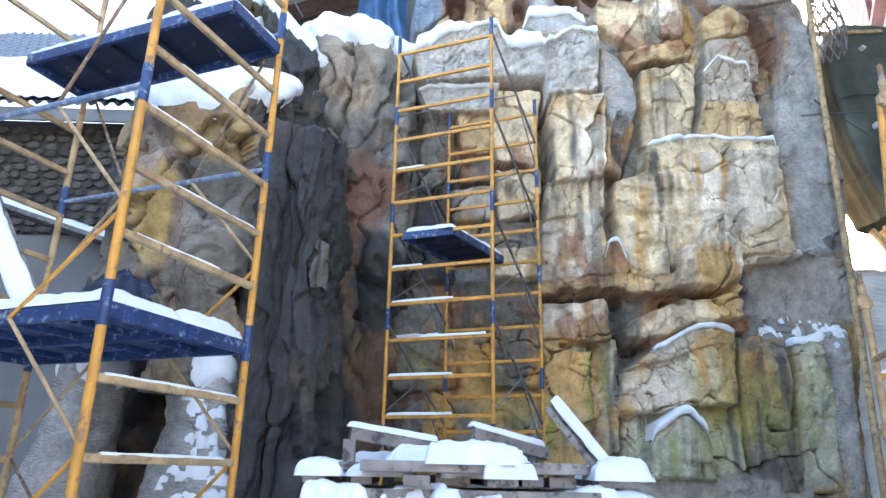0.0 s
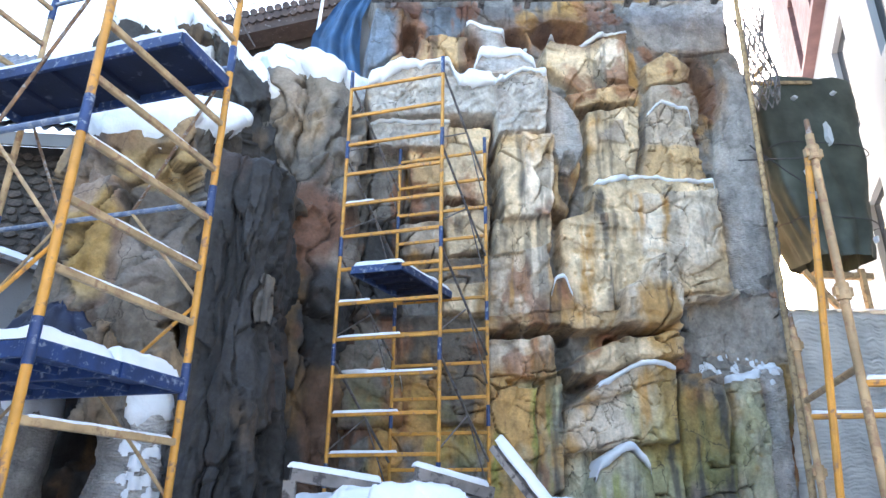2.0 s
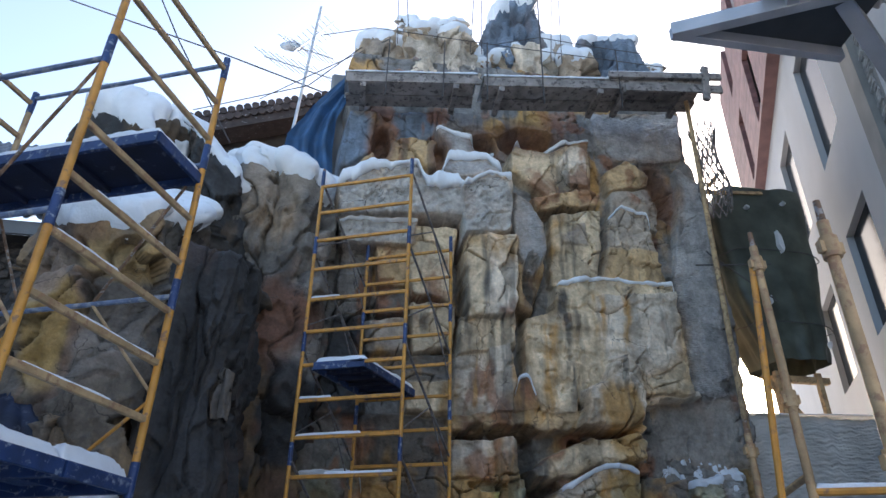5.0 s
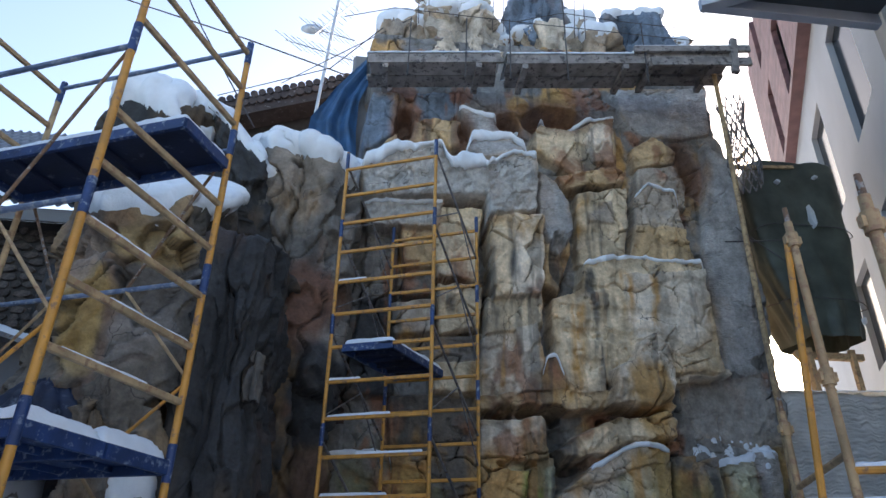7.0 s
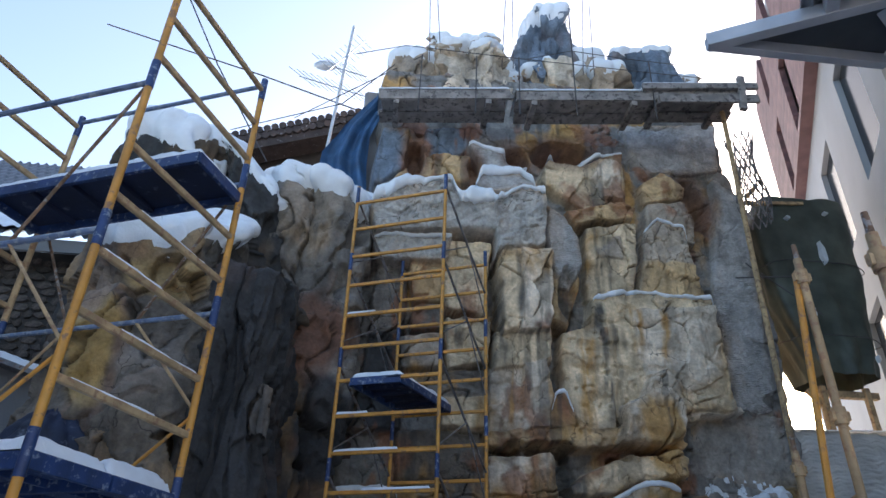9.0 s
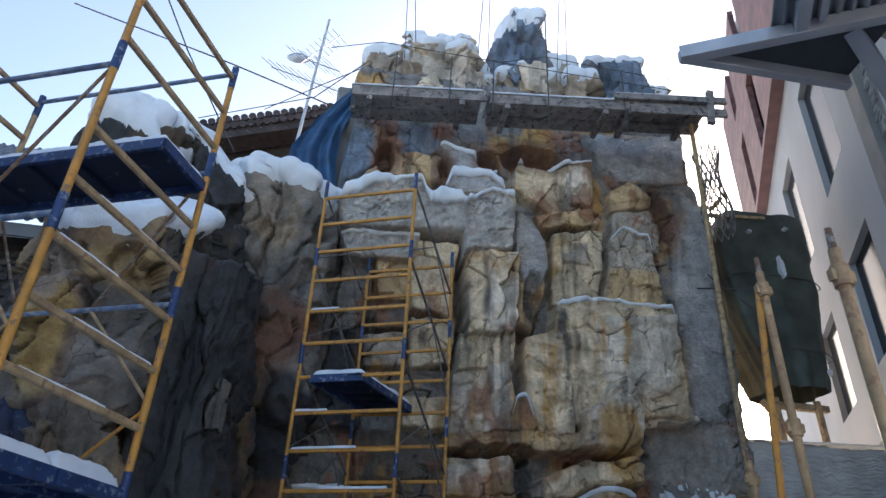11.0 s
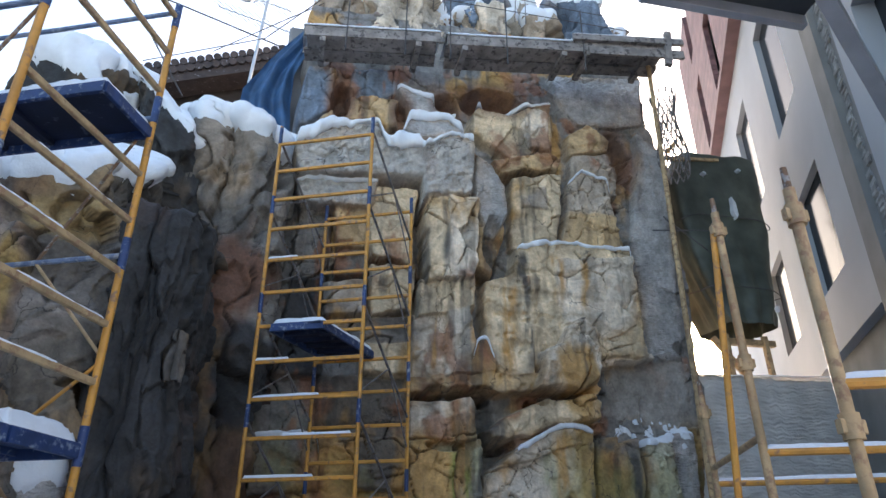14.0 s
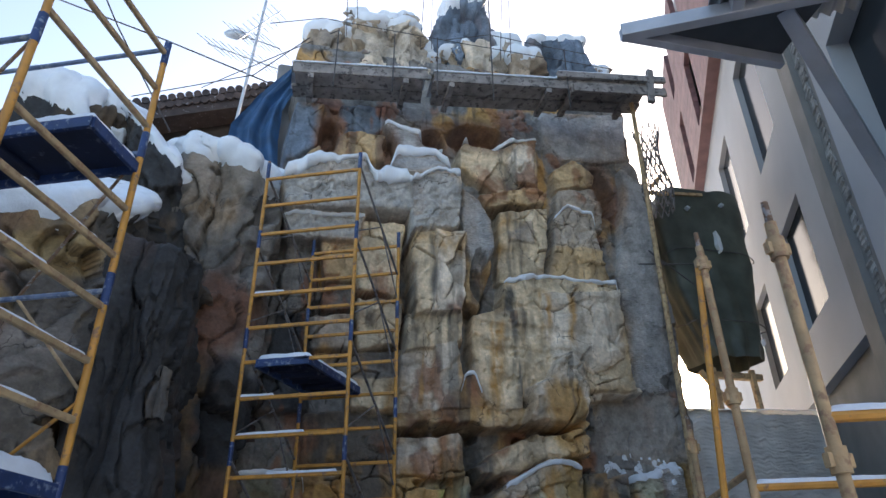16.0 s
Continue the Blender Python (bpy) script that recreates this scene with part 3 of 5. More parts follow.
# facets, cracks, strata and pits
gap, who = cells(wx * 1.9 + 0.35 * fbm(X * 2, Z * 2, O + 60, 3), wz * 1.7 + 0.3 * fbm(X * 2, Z * 2, O + 70, 3), 4)
some = step(0.06, 0.26, fbm(X * 1.4, Z * 1.4, O + 90, 3))
crack = step(0.035, 0.008, gap) * some
gap2, who2 = cells(wx * 4.6, wz * 3.4, 9)
crack2 = step(0.05, 0.01, gap2) * step(0.26, 0.4, fbm(X * 1.6, Z * 1.6, O + 120, 3))
gap3, who3 = cells(wx * 11, wz * 9, 15)
strata = step(0.7, 0.95, np.abs(np.sin(wz * 7.5 + 3.5 * fbm(X * 0.9, Z * 0.9, O + 33, 3)))) * step(0.0, 0.25, fbm(X * 1.4, Z * 2.4, O + 150, 3))
pits = step(0.34, 0.5, fbm(X * 9, Z * 9, O + 180, 2)) * step(0.1, 0.3, fbm(X * 1.8, Z * 1.8, O + 190, 3))
broken = np.maximum(crack, crack2 * 0.8)
coat = np.isin(owner, [i for i, b in enumerate(BLOCKS) if b[0] in ("coat", "stucco", "plain")])
rough_coat = np.isin(owner, [i for i, b in enumerate(BLOCKS) if b[0] == "stucco"])
fine = 0.10 * crack + 0.05 * crack2 + 0.03 * strata + 0.045 * pits - 0.04 * (who - 0.5) - 0.022 * (who2 - 0.5) * step(-0.2, 0.2, fbm(X * 2, Z * 2, O + 77, 3)) - 0.004 * (who3 - 0.5)
out = out - np.where(coat, 0.3, 1.0) * fine + np.where(coat, 0.0, 0.045) * (0.3 - 2 * np.abs(fbm(X * 2.2, Z * 1.7, O + 17, 5))) + 0.014 * fbm(X * 5, Z * 5, O + 7, 4) + np.where(coat, 0.016, 0.005) * fbm(X * 18, Z * 18, O + 9, 3) + np.where(rough_coat, 0.05, 0.0) * fbm(X * 16, Z * 16, O + 29, 3)
# hollows in the ledges and the caves above
HOLLOWS = ((0.17, 8.19, 0.15, 0.44, 0.35), (1.12, 7.93, 0.10, 0.26, 0.3), (2.67, 8.57, 0.55, 0.34, 0.45), (1.84, 8.35, 0.23, 0.35, 0.4), (4.77, 7.76, 0.21, 0.51, 0.35), (3.01, 3.46, 0.11, 0.08, 0.35), (1.60, 3.54, 0.15, 0.07, 0.3), (1.94, 3.55, 0.12, 0.07, 0.3), (2.21, 3.55, 0.17, 0.11, 0.35), (2.42, 2.92, 0.15, 0.09, 0.2), (1.71, 2.90, 0.24, 0.06, 0.25), (1.25, 7.21, 0.14, 0.10, 0.25), (2.42, 5.67, 0.14, 0.38, 0.25))
for hx, hz, hw, hh, deep in HOLLOWS:
    q = np.hypot((wx - hx) / hw, (wz - hz) / hh)
    out = out - deep * step(1.15, 0.7, q)
# right hand end turns back
EDGE = 0.06 + np.interp(Z, (1.2, 2.3, 2.8, 4.1, 5.2, 6.7, 8.4, 9.6), (5.3, 5.3, 5.43, 5.6, 5.58, 5.53, 5.5, 5.45))
turn = np.clip(X - EDGE + 0.1 * fbm(Z * 1.5, O, O + 3, 3), 0, 1) + np.clip(-0.42 - X + 0.08 * fbm(Z * 1.5, O, O + 6, 3), 0, 1) * step(7.0, 7.5, Z)
Yc = 10.1 + 0.10 * np.clip(Z - 7.3, 0, 2) - out + 5.5 * turn + 0.35 * np.clip(Z - 9.9, 0, 1)
P = np.stack([X, Yc, Z], -1)
# backing in the gaps: brown wash and recess shade put into one dark colour
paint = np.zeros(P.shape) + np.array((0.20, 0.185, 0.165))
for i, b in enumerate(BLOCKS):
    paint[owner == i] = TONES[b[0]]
paint = soften(paint, 3)
# ochre and brown washes brushed along the rims of the blocks
brush = rim * step(-0.25, 0.2, fbm(X * 1.9, Z * 1.4, O + 301, 4))
tint = step(-0.1, 0.25, fbm(X * 1.2, Z * 1.2, O + 305, 3))[..., None]
paint = paint * (1 - 0.5 * brush[..., None]) + (np.array((0.46, 0.26, 0.09)) * tint + np.array((0.20, 0.15, 0.11)) * (1 - tint)) * 0.5 * brush[..., None]
plain = soften(coat.astype(float), 4)
stained = stain(paint, X, Yc, Z, 1, 0.9, 0.6, 0.8)
paint = stained * (1 - 0.8 * plain[..., None]) + paint * 0.8 * plain[..., None]
paint *= (1 - 0.62 * broken * (1 - 0.8 * plain))[..., None] * (0.9 + 0.2 * np.clip(who, 0, 1))[..., None]
# dark runs of water and a few green ones
SOOT, MOSS = (0.075, 0.07, 0.062), (0.27, 0.29, 0.07)
OCHRE = (0.5, 0.27, 0.08)
for sx, z0, z1, sw, tint in ((2.89, 3.85, 5.57, 0.07, SOOT), (3.04, 4.13, 5.40, 0.06, SOOT), (2.85, 5.13, 5.61, 0.07, SOOT), (1.74, 5.14, 6.21, 0.09, SOOT), (1.44, 4.55, 5.91, 0.09, SOOT), (0.91, 4.76, 5.96, 0.07, SOOT), (2.16, 1.32, 2.84, 0.10, SOOT), (3.62, 1.35, 3.01, 0.05, SOOT), (3.91, 1.29, 2.33, 0.05, SOOT), (4.25, 1.36, 2.89, 0.06, SOOT), (2.39, 5.18, 5.89, 0.11, SOOT), (2.34, 2.78, 3.47, 0.16, SOOT), (1.95, 4.50, 5.16, 0.12, SOOT), (0.16, 3.66, 5.90, 0.12, SOOT), (1.82, 1.89, 2.83, 0.05, MOSS), (1.37, 1.62, 2.27, 0.07, MOSS), (2.03, 1.63, 2.63, 0.05, MOSS), (2.70, 1.33, 1.84, 0.17, MOSS), (2.63, 3.84, 5.08, 0.10, OCHRE), (3.36, 4.90, 5.60, 0.11, OCHRE), (2.58, 3.84, 4.22, 0.11, OCHRE), (2.12, 3.82, 4.51, 0.06, OCHRE), (3.76, 4.60, 5.54, 0.08, OCHRE), (1.58, 3.80, 4.56, 0.04, OCHRE), (3.24, 2.18, 3.08, 0.10, OCHRE), (2.08, 2.63, 3.26, 0.06, OCHRE), (3.78, 7.70, 8.51, 0.10, OCHRE)):
    m = step(1.3, 0.4, np.abs(wx - sx + 0.03 * fbm(Z * 3, O + sx, O, 3)) / sw) * step(z0 - 0.2, z0 + 0.3, Z) * step(z1 + 0.08, z1 - 0.1, Z)
    m = (0.85 * m * step(-0.35, 0.2, fbm(X * 9, Z * 1.5, O + sx * 7, 4)))[..., None]
    paint = paint * (1 - m) + np.array(tint) * m
rust = np.zeros(X.shape)
for hx, hz, hw, hh, deep in HOLLOWS[:5]:
    rust = np.maximum(rust, step(1.5, 0.6, np.hypot((wx - hx) / (hw + 0.08), (wz - hz) / (hh + 0.1))))
rust = (rust * 0.85)[..., None]
paint = paint * (1 - rust) + np.array((0.19, 0.10, 0.062)) * rust
cliff = thing("rock_cliff", "tall carved artificial rock face, cream, ochre and grey painted concrete", "rock face", (2.4, 10, 0))


def pieces(own):
    """Numbers the connected patches of equal owner; specks join the patch beside them."""
    h, w = own.shape
    own = own.copy()
    for last in (False, True):
        lab = np.full(own.shape, -1)
        sizes, owners, flat, fl = [], [], own.ravel().tolist(), [-1] * (h * w)
        for start in range(h * w):
            if fl[start] >= 0:
                continue
            k, o, todo, count = len(sizes), flat[start], [start], 0
            fl[start] = k
            while todo:
                p = todo.pop()
                count += 1
                r, c = divmod(p, w)
                for q in ((p - 1) if c else -1, (p + 1) if c < w - 1 else -1, p - w, p + w):
                    if 0 <= q < h * w and fl[q] < 0 and flat[q] == o:
                        fl[q] = k
                        todo.append(q)
            sizes.append(count)
            owners.append(o)
        lab = np.array(fl).reshape(h, w)
        if last:
            return lab, owners, sizes
        small = np.array(sizes)[lab] < 320
        for _ in range(60):
            for shift, axis in ((1, 1), (-1, 1), (1, 0), (-1, 0)):
                from_own, from_small = np.roll(own, shift, axis), np.roll(small, shift, axis)
                take = small & ~from_small
                own[take] = from_own[take]
                small[take] = False
            if not small.any():
                break


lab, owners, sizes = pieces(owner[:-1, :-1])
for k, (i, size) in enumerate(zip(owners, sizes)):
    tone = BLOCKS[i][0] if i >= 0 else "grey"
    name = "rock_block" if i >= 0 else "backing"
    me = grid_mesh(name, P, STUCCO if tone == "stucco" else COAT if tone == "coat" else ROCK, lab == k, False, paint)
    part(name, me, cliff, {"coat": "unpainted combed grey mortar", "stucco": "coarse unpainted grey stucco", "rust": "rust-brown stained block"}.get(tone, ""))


def ledge_snow(i, thick):
    """A soft snow lip along the upper edge of a block."""
    mine = owner == i
    cols = np.where(mine.sum(0) > 3)[0]
    if len(cols) < 8:
        return
    cols = np.arange(cols[0], cols[-1] + 1)
    rows = np.array([np.where(mine[:, c])[0].max() if mine[:, c].any() else -1 for c in cols])
    ok = rows >= 0
    zt = np.interp(cols, cols[ok], Z[rows[ok], cols[ok]])
    yf = np.interp(cols, cols[ok], [Yc[max(r - 7, 0):r + 1, c].min() for r, c in zip(rows[ok], cols[ok])])
    for _ in range(3):
        zt[1:-1], yf[1:-1] = (zt[:-2] + 2 * zt[1:-1] + zt[2:]) / 4, (yf[:-2] + 2 * yf[1:-1] + yf[2:]) / 4
    good = zt > np.percentile(zt, 70) - 0.22 - thick
    first, last = np.where(good)[0][[0, -1]]
    cols, zt, yf = cols[first:last + 1], zt[first:last + 1], yf[first:last + 1]
    if len(cols) < 8:
        return
    x = X[0, cols]
    o = x * 0
    th = thick * np.clip(0.75 + 1.1 * fbm(x * 1.7, o + i, o, 3), -0.1, 1.4) * np.clip(np.minimum(x - x[0], x[-1] - x) / 0.08, 0.05, 1)
    droop = 0.03 + 0.10 * np.clip(fbm(x * 4.0, o + i * 3, o + 5, 3), 0, 1) * min(1, thick / 0.1)
    sec = []
    for dy, base_z, k in ((0.06, -1.0, 0.0), (-0.012, -1.0, 0.0), (-0.03, -0.4, 0.25), (-0.036, 0.0, 0.55), (-0.015, 0.0, 0.85), (0.06, 0.0, 1.0), (0.2, 0.0, 1.08), (0.5, 0.0, 0.95)):
        sec.append(np.stack([x, yf + dy * (np.clip(0.5 + th / 0.12, 0, 1.5) if dy < 0 else 0.5 + th / 0.12), zt + base_z * droop + k * th], -1))
    Ps = np.array(sec)
    Ps[..., 2] += 0.012 * fbm(Ps[..., 0] * 12, Ps[..., 1] * 12, Ps[..., 2] * 12, 2)
    tagged(new("snow_ledge", grid_mesh("snow_ledge", Ps, SNOW)), "soft snow lying along a ledge of the rock face", "snow", kind="stuff")


for i, b in enumerate(BLOCKS):
    if b[3]:
        ledge_snow(i, b[3])
patch = step(1.3, 0.8, np.hypot((X - 4.75) / 0.5, (Z - 3.2) / 0.22))
snow_over(P, False, 0.03, "thin snow clinging to the rock face", 0.15, 0.5, 1, 1, np.clip(patch, 0, 1) * step(-0.1, 0.2, fbm(X * 7, Z * 7, O + 444, 3)))


# ---- free standing carved rocks ----
def rock(cx, cy, rx, ry, z0, z1, tone, seed, label, square=3.2, flare=0.0, lean=(0, 0), dome=0.35, rough=0.16, ochre=0.3, soot=0.5, snow=0.12, coat=False, low=None, parent=None, res=0.035, patches=(), speckle=False, slope=(0, 0), cuts=26, bare=0.0, droop=0.22, cover=0.0):
    """A carved column or boulder: a squarish plan that rises, leans and closes in a dome."""
    nt = int(min(320, max(60, 2 * math.pi * max(rx, ry) / res)))
    nv = int(min(300, max(40, (z1 - z0 + rx) / res)))
    th, v = np.meshgrid(np.linspace(0, 2 * math.pi, nt, endpoint=False), np.linspace(0, 1, nv))
    H = z1 - z0
    cap = min(rx, ry) * 0.999
    length = H - dome + cap
    run = v * length
    side = np.clip(run, 0, H - dome)
    t = np.clip((run - (H - dome)) / cap, 0, 1)
    shrink = np.power(np.clip(1 - np.power(t, 2.6), 0, 1), 0.55)
    zz = z0 + side + dome * np.power(np.sin(t * math.pi / 2), 0.8)
    c, s = np.cos(th), np.sin(th)
    k = 1 / np.power(np.abs(c) ** square + np.abs(s) ** square, 1 / square)
    g = 1 + flare * np.clip(1 - side / H * 1.6, 0, 1)
    dx, dy = c * k, s * k
    bx, by = cx + dx * rx * g * shrink + lean[0] * side / H, cy + dy * ry * g * shrink + lean[1] * side / H
    q = seed * 7.31
    zz = zz + (slope[0] * (bx - cx) + slope[1] * (by - cy)) * step(0.35, 1.0, side / (H - dome))
    # flat faces struck off the body
    rs = random.Random(int(seed) + 1)
    body = np.stack([bx, by, zz], -1)
    for i in range(cuts):
        a = rs.uniform(0, 2 * math.pi)
        norm = np.array((math.cos(a), math.sin(a), rs.uniform(-0.25, 0.55) if i % 2 else rs.uniform(-0.06, 0.1)))
        norm /= np.linalg.norm(norm)
        mid, reach = rs.uniform(z0, z1), rs.uniform(0.35, 0.9)
        near_z = np.exp(-((zz - mid) / reach) ** 4)
        far = body @ norm
        limit = np.max(np.where(near_z > 0.5, far, -99)) - rs.uniform(0.03, 0.14) * min(1, 1.6 * rx)
        body = body - norm * (np.clip(far - limit, 0, 0.12) * near_z)[..., None]
    bx, by, zz = body[..., 0], body[..., 1], body[..., 2]
    d = 0.4 * rough * fbm(bx * 0.9 + q, by * 0.9, zz * 0.6, 3) * 1.6 + rough * 0.3 * fbm(bx * 2.4 + q, by * 2.4, zz * 1.6, 4) + 0.03 * fbm(bx * 8 + q, by * 8, zz * 8, 4)
    a = (th + 0.3 * fbm(bx * 1.5 + q, by * 1.5, zz * 1.1, 3)) * max(rx, ry)
    gap, who = cells(a * 2.2 + 40 + 0.4 * fbm(bx * 3, by * 3, zz * 3 + q, 2), zz * (1.25 if H < 4 else 0.6) + 20 + 0.4 * fbm(bx * 2 + 9, by * 2, zz * 2 + q, 3), int(seed))
    crack = step(0.06, 0.012, gap) * step(-0.3, 0.1, fbm(bx * 1.1 + q, by * 1.1 + 5, zz, 3)) * (0.15 if coat else 1)
    gapb, whob = cells(a * 5 + 60, zz * 1.8 + 30 + 0.3 * fbm(bx * 3, by * 3, zz * 2, 2), int(seed) + 5)
    d = d + (0.25 if coat else 1) * rough * 0.25 * (0.35 - 2.2 * np.abs(fbm(bx * 1.5 + q, by * 1.5 + 3, zz * 0.9, 5)))
    d = d + (0.2 if coat else 1) * (0.27 * rough / 0.16 * (who - 0.5) + 0.09 * (whob - 0.5) - 0.035 * step(0.06, 0.0, gapb) * step(0.0, 0.3, fbm(bx * 2, by * 2 + q, zz, 2))) - 0.07 * crack
    d = d * (0.35 + 0.65 * shrink)
    P = np.stack([bx + dx * d, by + dy * d, zz + 0.35 * d * t], -1)
    base = np.zeros(P.shape) + np.array(TONES[tone])
    if low:
        m = step(0.1, -0.1, zz - (z0 + H * 0.55) + 0.6 * fbm(bx + q, by, zz, 4))[..., None]
        base = base * (1 - m) + np.array(TONES[low]) * m
    col = base if coat else stain(base, P[..., 0], P[..., 1], P[..., 2], seed, ochre, soot, 0)
    for px, pz, pw, ph, tint in patches:
        m = 0.85 * step(1.2, 0.7, np.hypot((P[..., 0] - px) / pw, (P[..., 2] - pz) / ph) + 0.5 * fbm(bx * 2.5 + q, by * 2.5, zz * 2.5, 4))[..., None]
        col = col * (1 - m) + np.array(tint) * m
    col = col * (0.85 + 0.35 * fbm(bx * 2, by * 2, zz * 2 + q, 5))[..., None] * (1 - 0.65 * crack)[..., None] * (1 if coat else (0.72 + 0.56 * np.clip(who, 0, 1)))[..., None] if not coat else col * (0.85 + 0.3 * fbm(bx * 2, by * 2, zz * 2 + q, 5))[..., None]
    me = grid_mesh("rock", P, COAT if coat else ROCK, None, True, np.clip(col, 0.015, 0.9))
    if parent:
        part("boulder", me, parent, label)
    else:
        ob = new("rock", me)
        tagged(ob, label, "rock")
    if snow:
        lobes = droop * (0.35 + 1.5 * fbm(bx * 2.1 + q, by * 2.1, zz * 0.25, 3)) + 0.25 * droop * fbm(bx * 7, by * 7 + q, zz * 0.5, 2)
        m = run - (H - dome) - cover * cap + np.clip(lobes, -0.05, 0.6) - 0.04
        if bare:
            m = m - 1.2 * bare * step(0.12, 0.4, fbm(bx * 1.7 + q, by * 1.7 + 11, zz * 1.7, 3)) * step(0.75, 0.3, t)
        hgt = np.where(m > 0, snow * np.sqrt(np.clip(m / (1.3 * snow), 0, 1)), -0.16)
        hgt = soften(hgt * (0.9 + 0.3 * fbm(bx * 3, by * 3, zz * 3, 3)), 1, True)
        S = soften(P, 3, True)
        nrm = sheet_normals(S, True)
        S = S + nrm * (0.012 + 0.6 * hgt)[..., None]
        S[..., 2] += 0.6 * hgt
        mm = np.concatenate([m, m[:, :1]], 1)
        cell = np.maximum(np.maximum(mm[:-1, :-1], mm[:-1, 1:]), np.maximum(mm[1:, 1:], mm[1:, :-1])) > 0
        tagged(new("snow_cap", grid_mesh("snow_cap", S, SNOW, cell, True)), "deep smooth snow cap on a carved rock", "snow", kind="stuff")
        if speckle:
            snow_over(P, True, 0.02, "snow blown onto a rough rock foot", -0.2, 0.15, 1, 1, step(0.2, 0.36, fbm(bx * 11 + q, by * 11, zz * 22, 4)) * step(-0.5, 0.3, bx - cx) * step(2.9, 2.3, zz))


rock(-2.64, 8.2, 0.80, 0.72, 2.5, 5.66, "brown", 11, "big carved boulder, grey with ochre patches, snow on top", 4.5, -0.12, (0.0, 0), 0.16, 0.15, 0.35, 0.55, 0.13, low="brown", res=0.022, slope=(-0.05, 0.75), cuts=46, bare=0.3, droop=0.12, patches=((-2.85, 3.75, 0.22, 0.6, (0.42, 0.28, 0.10)), (-2.45, 4.6, 0.42, 0.22, (0.36, 0.24, 0.10)), (-3.05, 4.4, 0.3, 0.32, (0.33, 0.24, 0.17)), (-2.3, 3.6, 0.3, 0.4, (0.2, 0.175, 0.15)), (-1.5, 4.0, 0.36, 2.2, (0.065, 0.063, 0.062))))
rock(-1.62, 8.62, 0.42, 0.97, -0.1, 4.95, "dark", 12, "dark grey carved rock flank beside the boulder", 4.0, 0.12, (0.0, 0), 0.3, 0.11, 0.12, 0.5, 0, res=0.022, cuts=40)
rock(-1.27, 7.84, 0.085, 0.12, 3.1, 3.62, "taupe", 22, "narrow carved stone standing out of the dark flank", 3.0, 0.1, (0, 0), 0.12, 0.07, 0.3, 0.4, 0, res=0.012, cuts=10)
rock(-2.27, 8.0, 0.36, 0.45, -0.1, 2.65, "coat", 13, "unpainted rock base of combed grey mortar with snow", 2.6, 1.0, (0.0, 0.1), 0.4, 0.10, 0, 0, 0.05, coat=True, speckle=True, res=0.02, cuts=12)
rock(-3.7, 8.1, 0.26, 0.45, -0.1, 2.7, "coat", 14, "narrow unpainted rock foot of combed grey mortar", 2.6, 1.0, (0.3, 0.1), 0.5, 0.08, 0, 0, 0.04, coat=True, cuts=10)
rock(-3.25, 9.8, 1.0, 0.8, -0.1, 8.2, "dark", 15, "tall dark carved rock with thick snow on its crown", 2.4, 0.05, (-0.05, 0), 0.8, 0.14, 0.2, 0.6, 0.2, slope=(-0.3, 0.3), bare=0.8, droop=0.2, cover=0.12)
rock(-2.06, 9.3, 0.55, 0.5, -0.1, 7.2, "dark", 16, "dark carved rock shoulder with snow running down its slope", 2.6, 0.05, (0.0, 0), 0.12, 0.10, 0.15, 0.5, 0.07, res=0.025, slope=(-1.0, 0.35), cuts=40, droop=0.1, bare=0.7)
rock(-1.25, 9.87, 0.75, 0.76, -0.1, 7.3, "taupe", 17, "slender carved rock pillar, grey above and dark below, snow-capped", 3.4, 0.0, (0, 0), 0.2, 0.12, 0.3, 0.5, 0.2, low="dark", res=0.022, slope=(-0.22, 0.2), cuts=46, droop=0.2, patches=((-0.95, 4.7, 0.4, 0.7, (0.17, 0.078, 0.045)), (-0.75, 2.2, 0.25, 0.8, (0.15, 0.085, 0.055)), (-1.3, 6.7, 0.5, 0.35, (0.30, 0.245, 0.19))))
CREST = ((0.02, 10.75, 0.38, 11.5, 0.5, "grey"), (0.64, 11.0, 0.34, 12.45, 0.5, "grey"), (1.42, 11.0, 0.48, 12.4, 0.4, "grey"), (1.2, 10.75, 0.9, 11.5, 0.3, "pale"),
         (2.9, 11.0, 0.6, 13.4, 1.5, "blue"), (3.62, 10.95, 0.42, 12.3, 0.9, "grey"), (2.95, 10.7, 0.58, 11.45, 0.25, "pale"), (4.9, 10.9, 0.66, 12.3, 0.6, "blue"), (3.9, 10.75, 0.42, 11.6, 0.5, "grey"), (5.6, 10.8, 0.34, 11.65, 0.4, "grey"), (2.15, 10.9, 0.3, 11.3, 0.3, "rust"))
rock(-2.52, 7.42, 0.19, 0.2, 2.0, 2.98, "taupe", 21, "small pale carved stone below the boulder", 2.4, 0.0, (0, 0), 0.3, 0.06, 0.3, 0.4, 0, res=0.02)
th, v = np.meshgrid(np.linspace(0, 2 * math.pi, 80, endpoint=False), np.linspace(0.0, 1, 50))
rr = np.sin(v * math.pi / 2 * 1.1)
fold = 1 + 0.16 * fbm(th * 2.2, v * 5, th * 0, 4) + 0.06 * np.sin(th * 13 + 4 * v)
cloth = new("draped_sheet", grid_mesh("draped_sheet", np.stack([-3.0 + 0.5 * rr * np.cos(th) * fold, 7.45 + 0.32 * rr * np.sin(th) * fold, 3.12 - 0.75 * v ** 1.6 + 0.08 * fbm(np.cos(th) * 3, np.sin(th) * 3, v * 3, 3)], -1), DECKBLUE, None, True))
tagged(cloth, "dark blue sheet bundled under the boulder's edge", "tarpaulin")
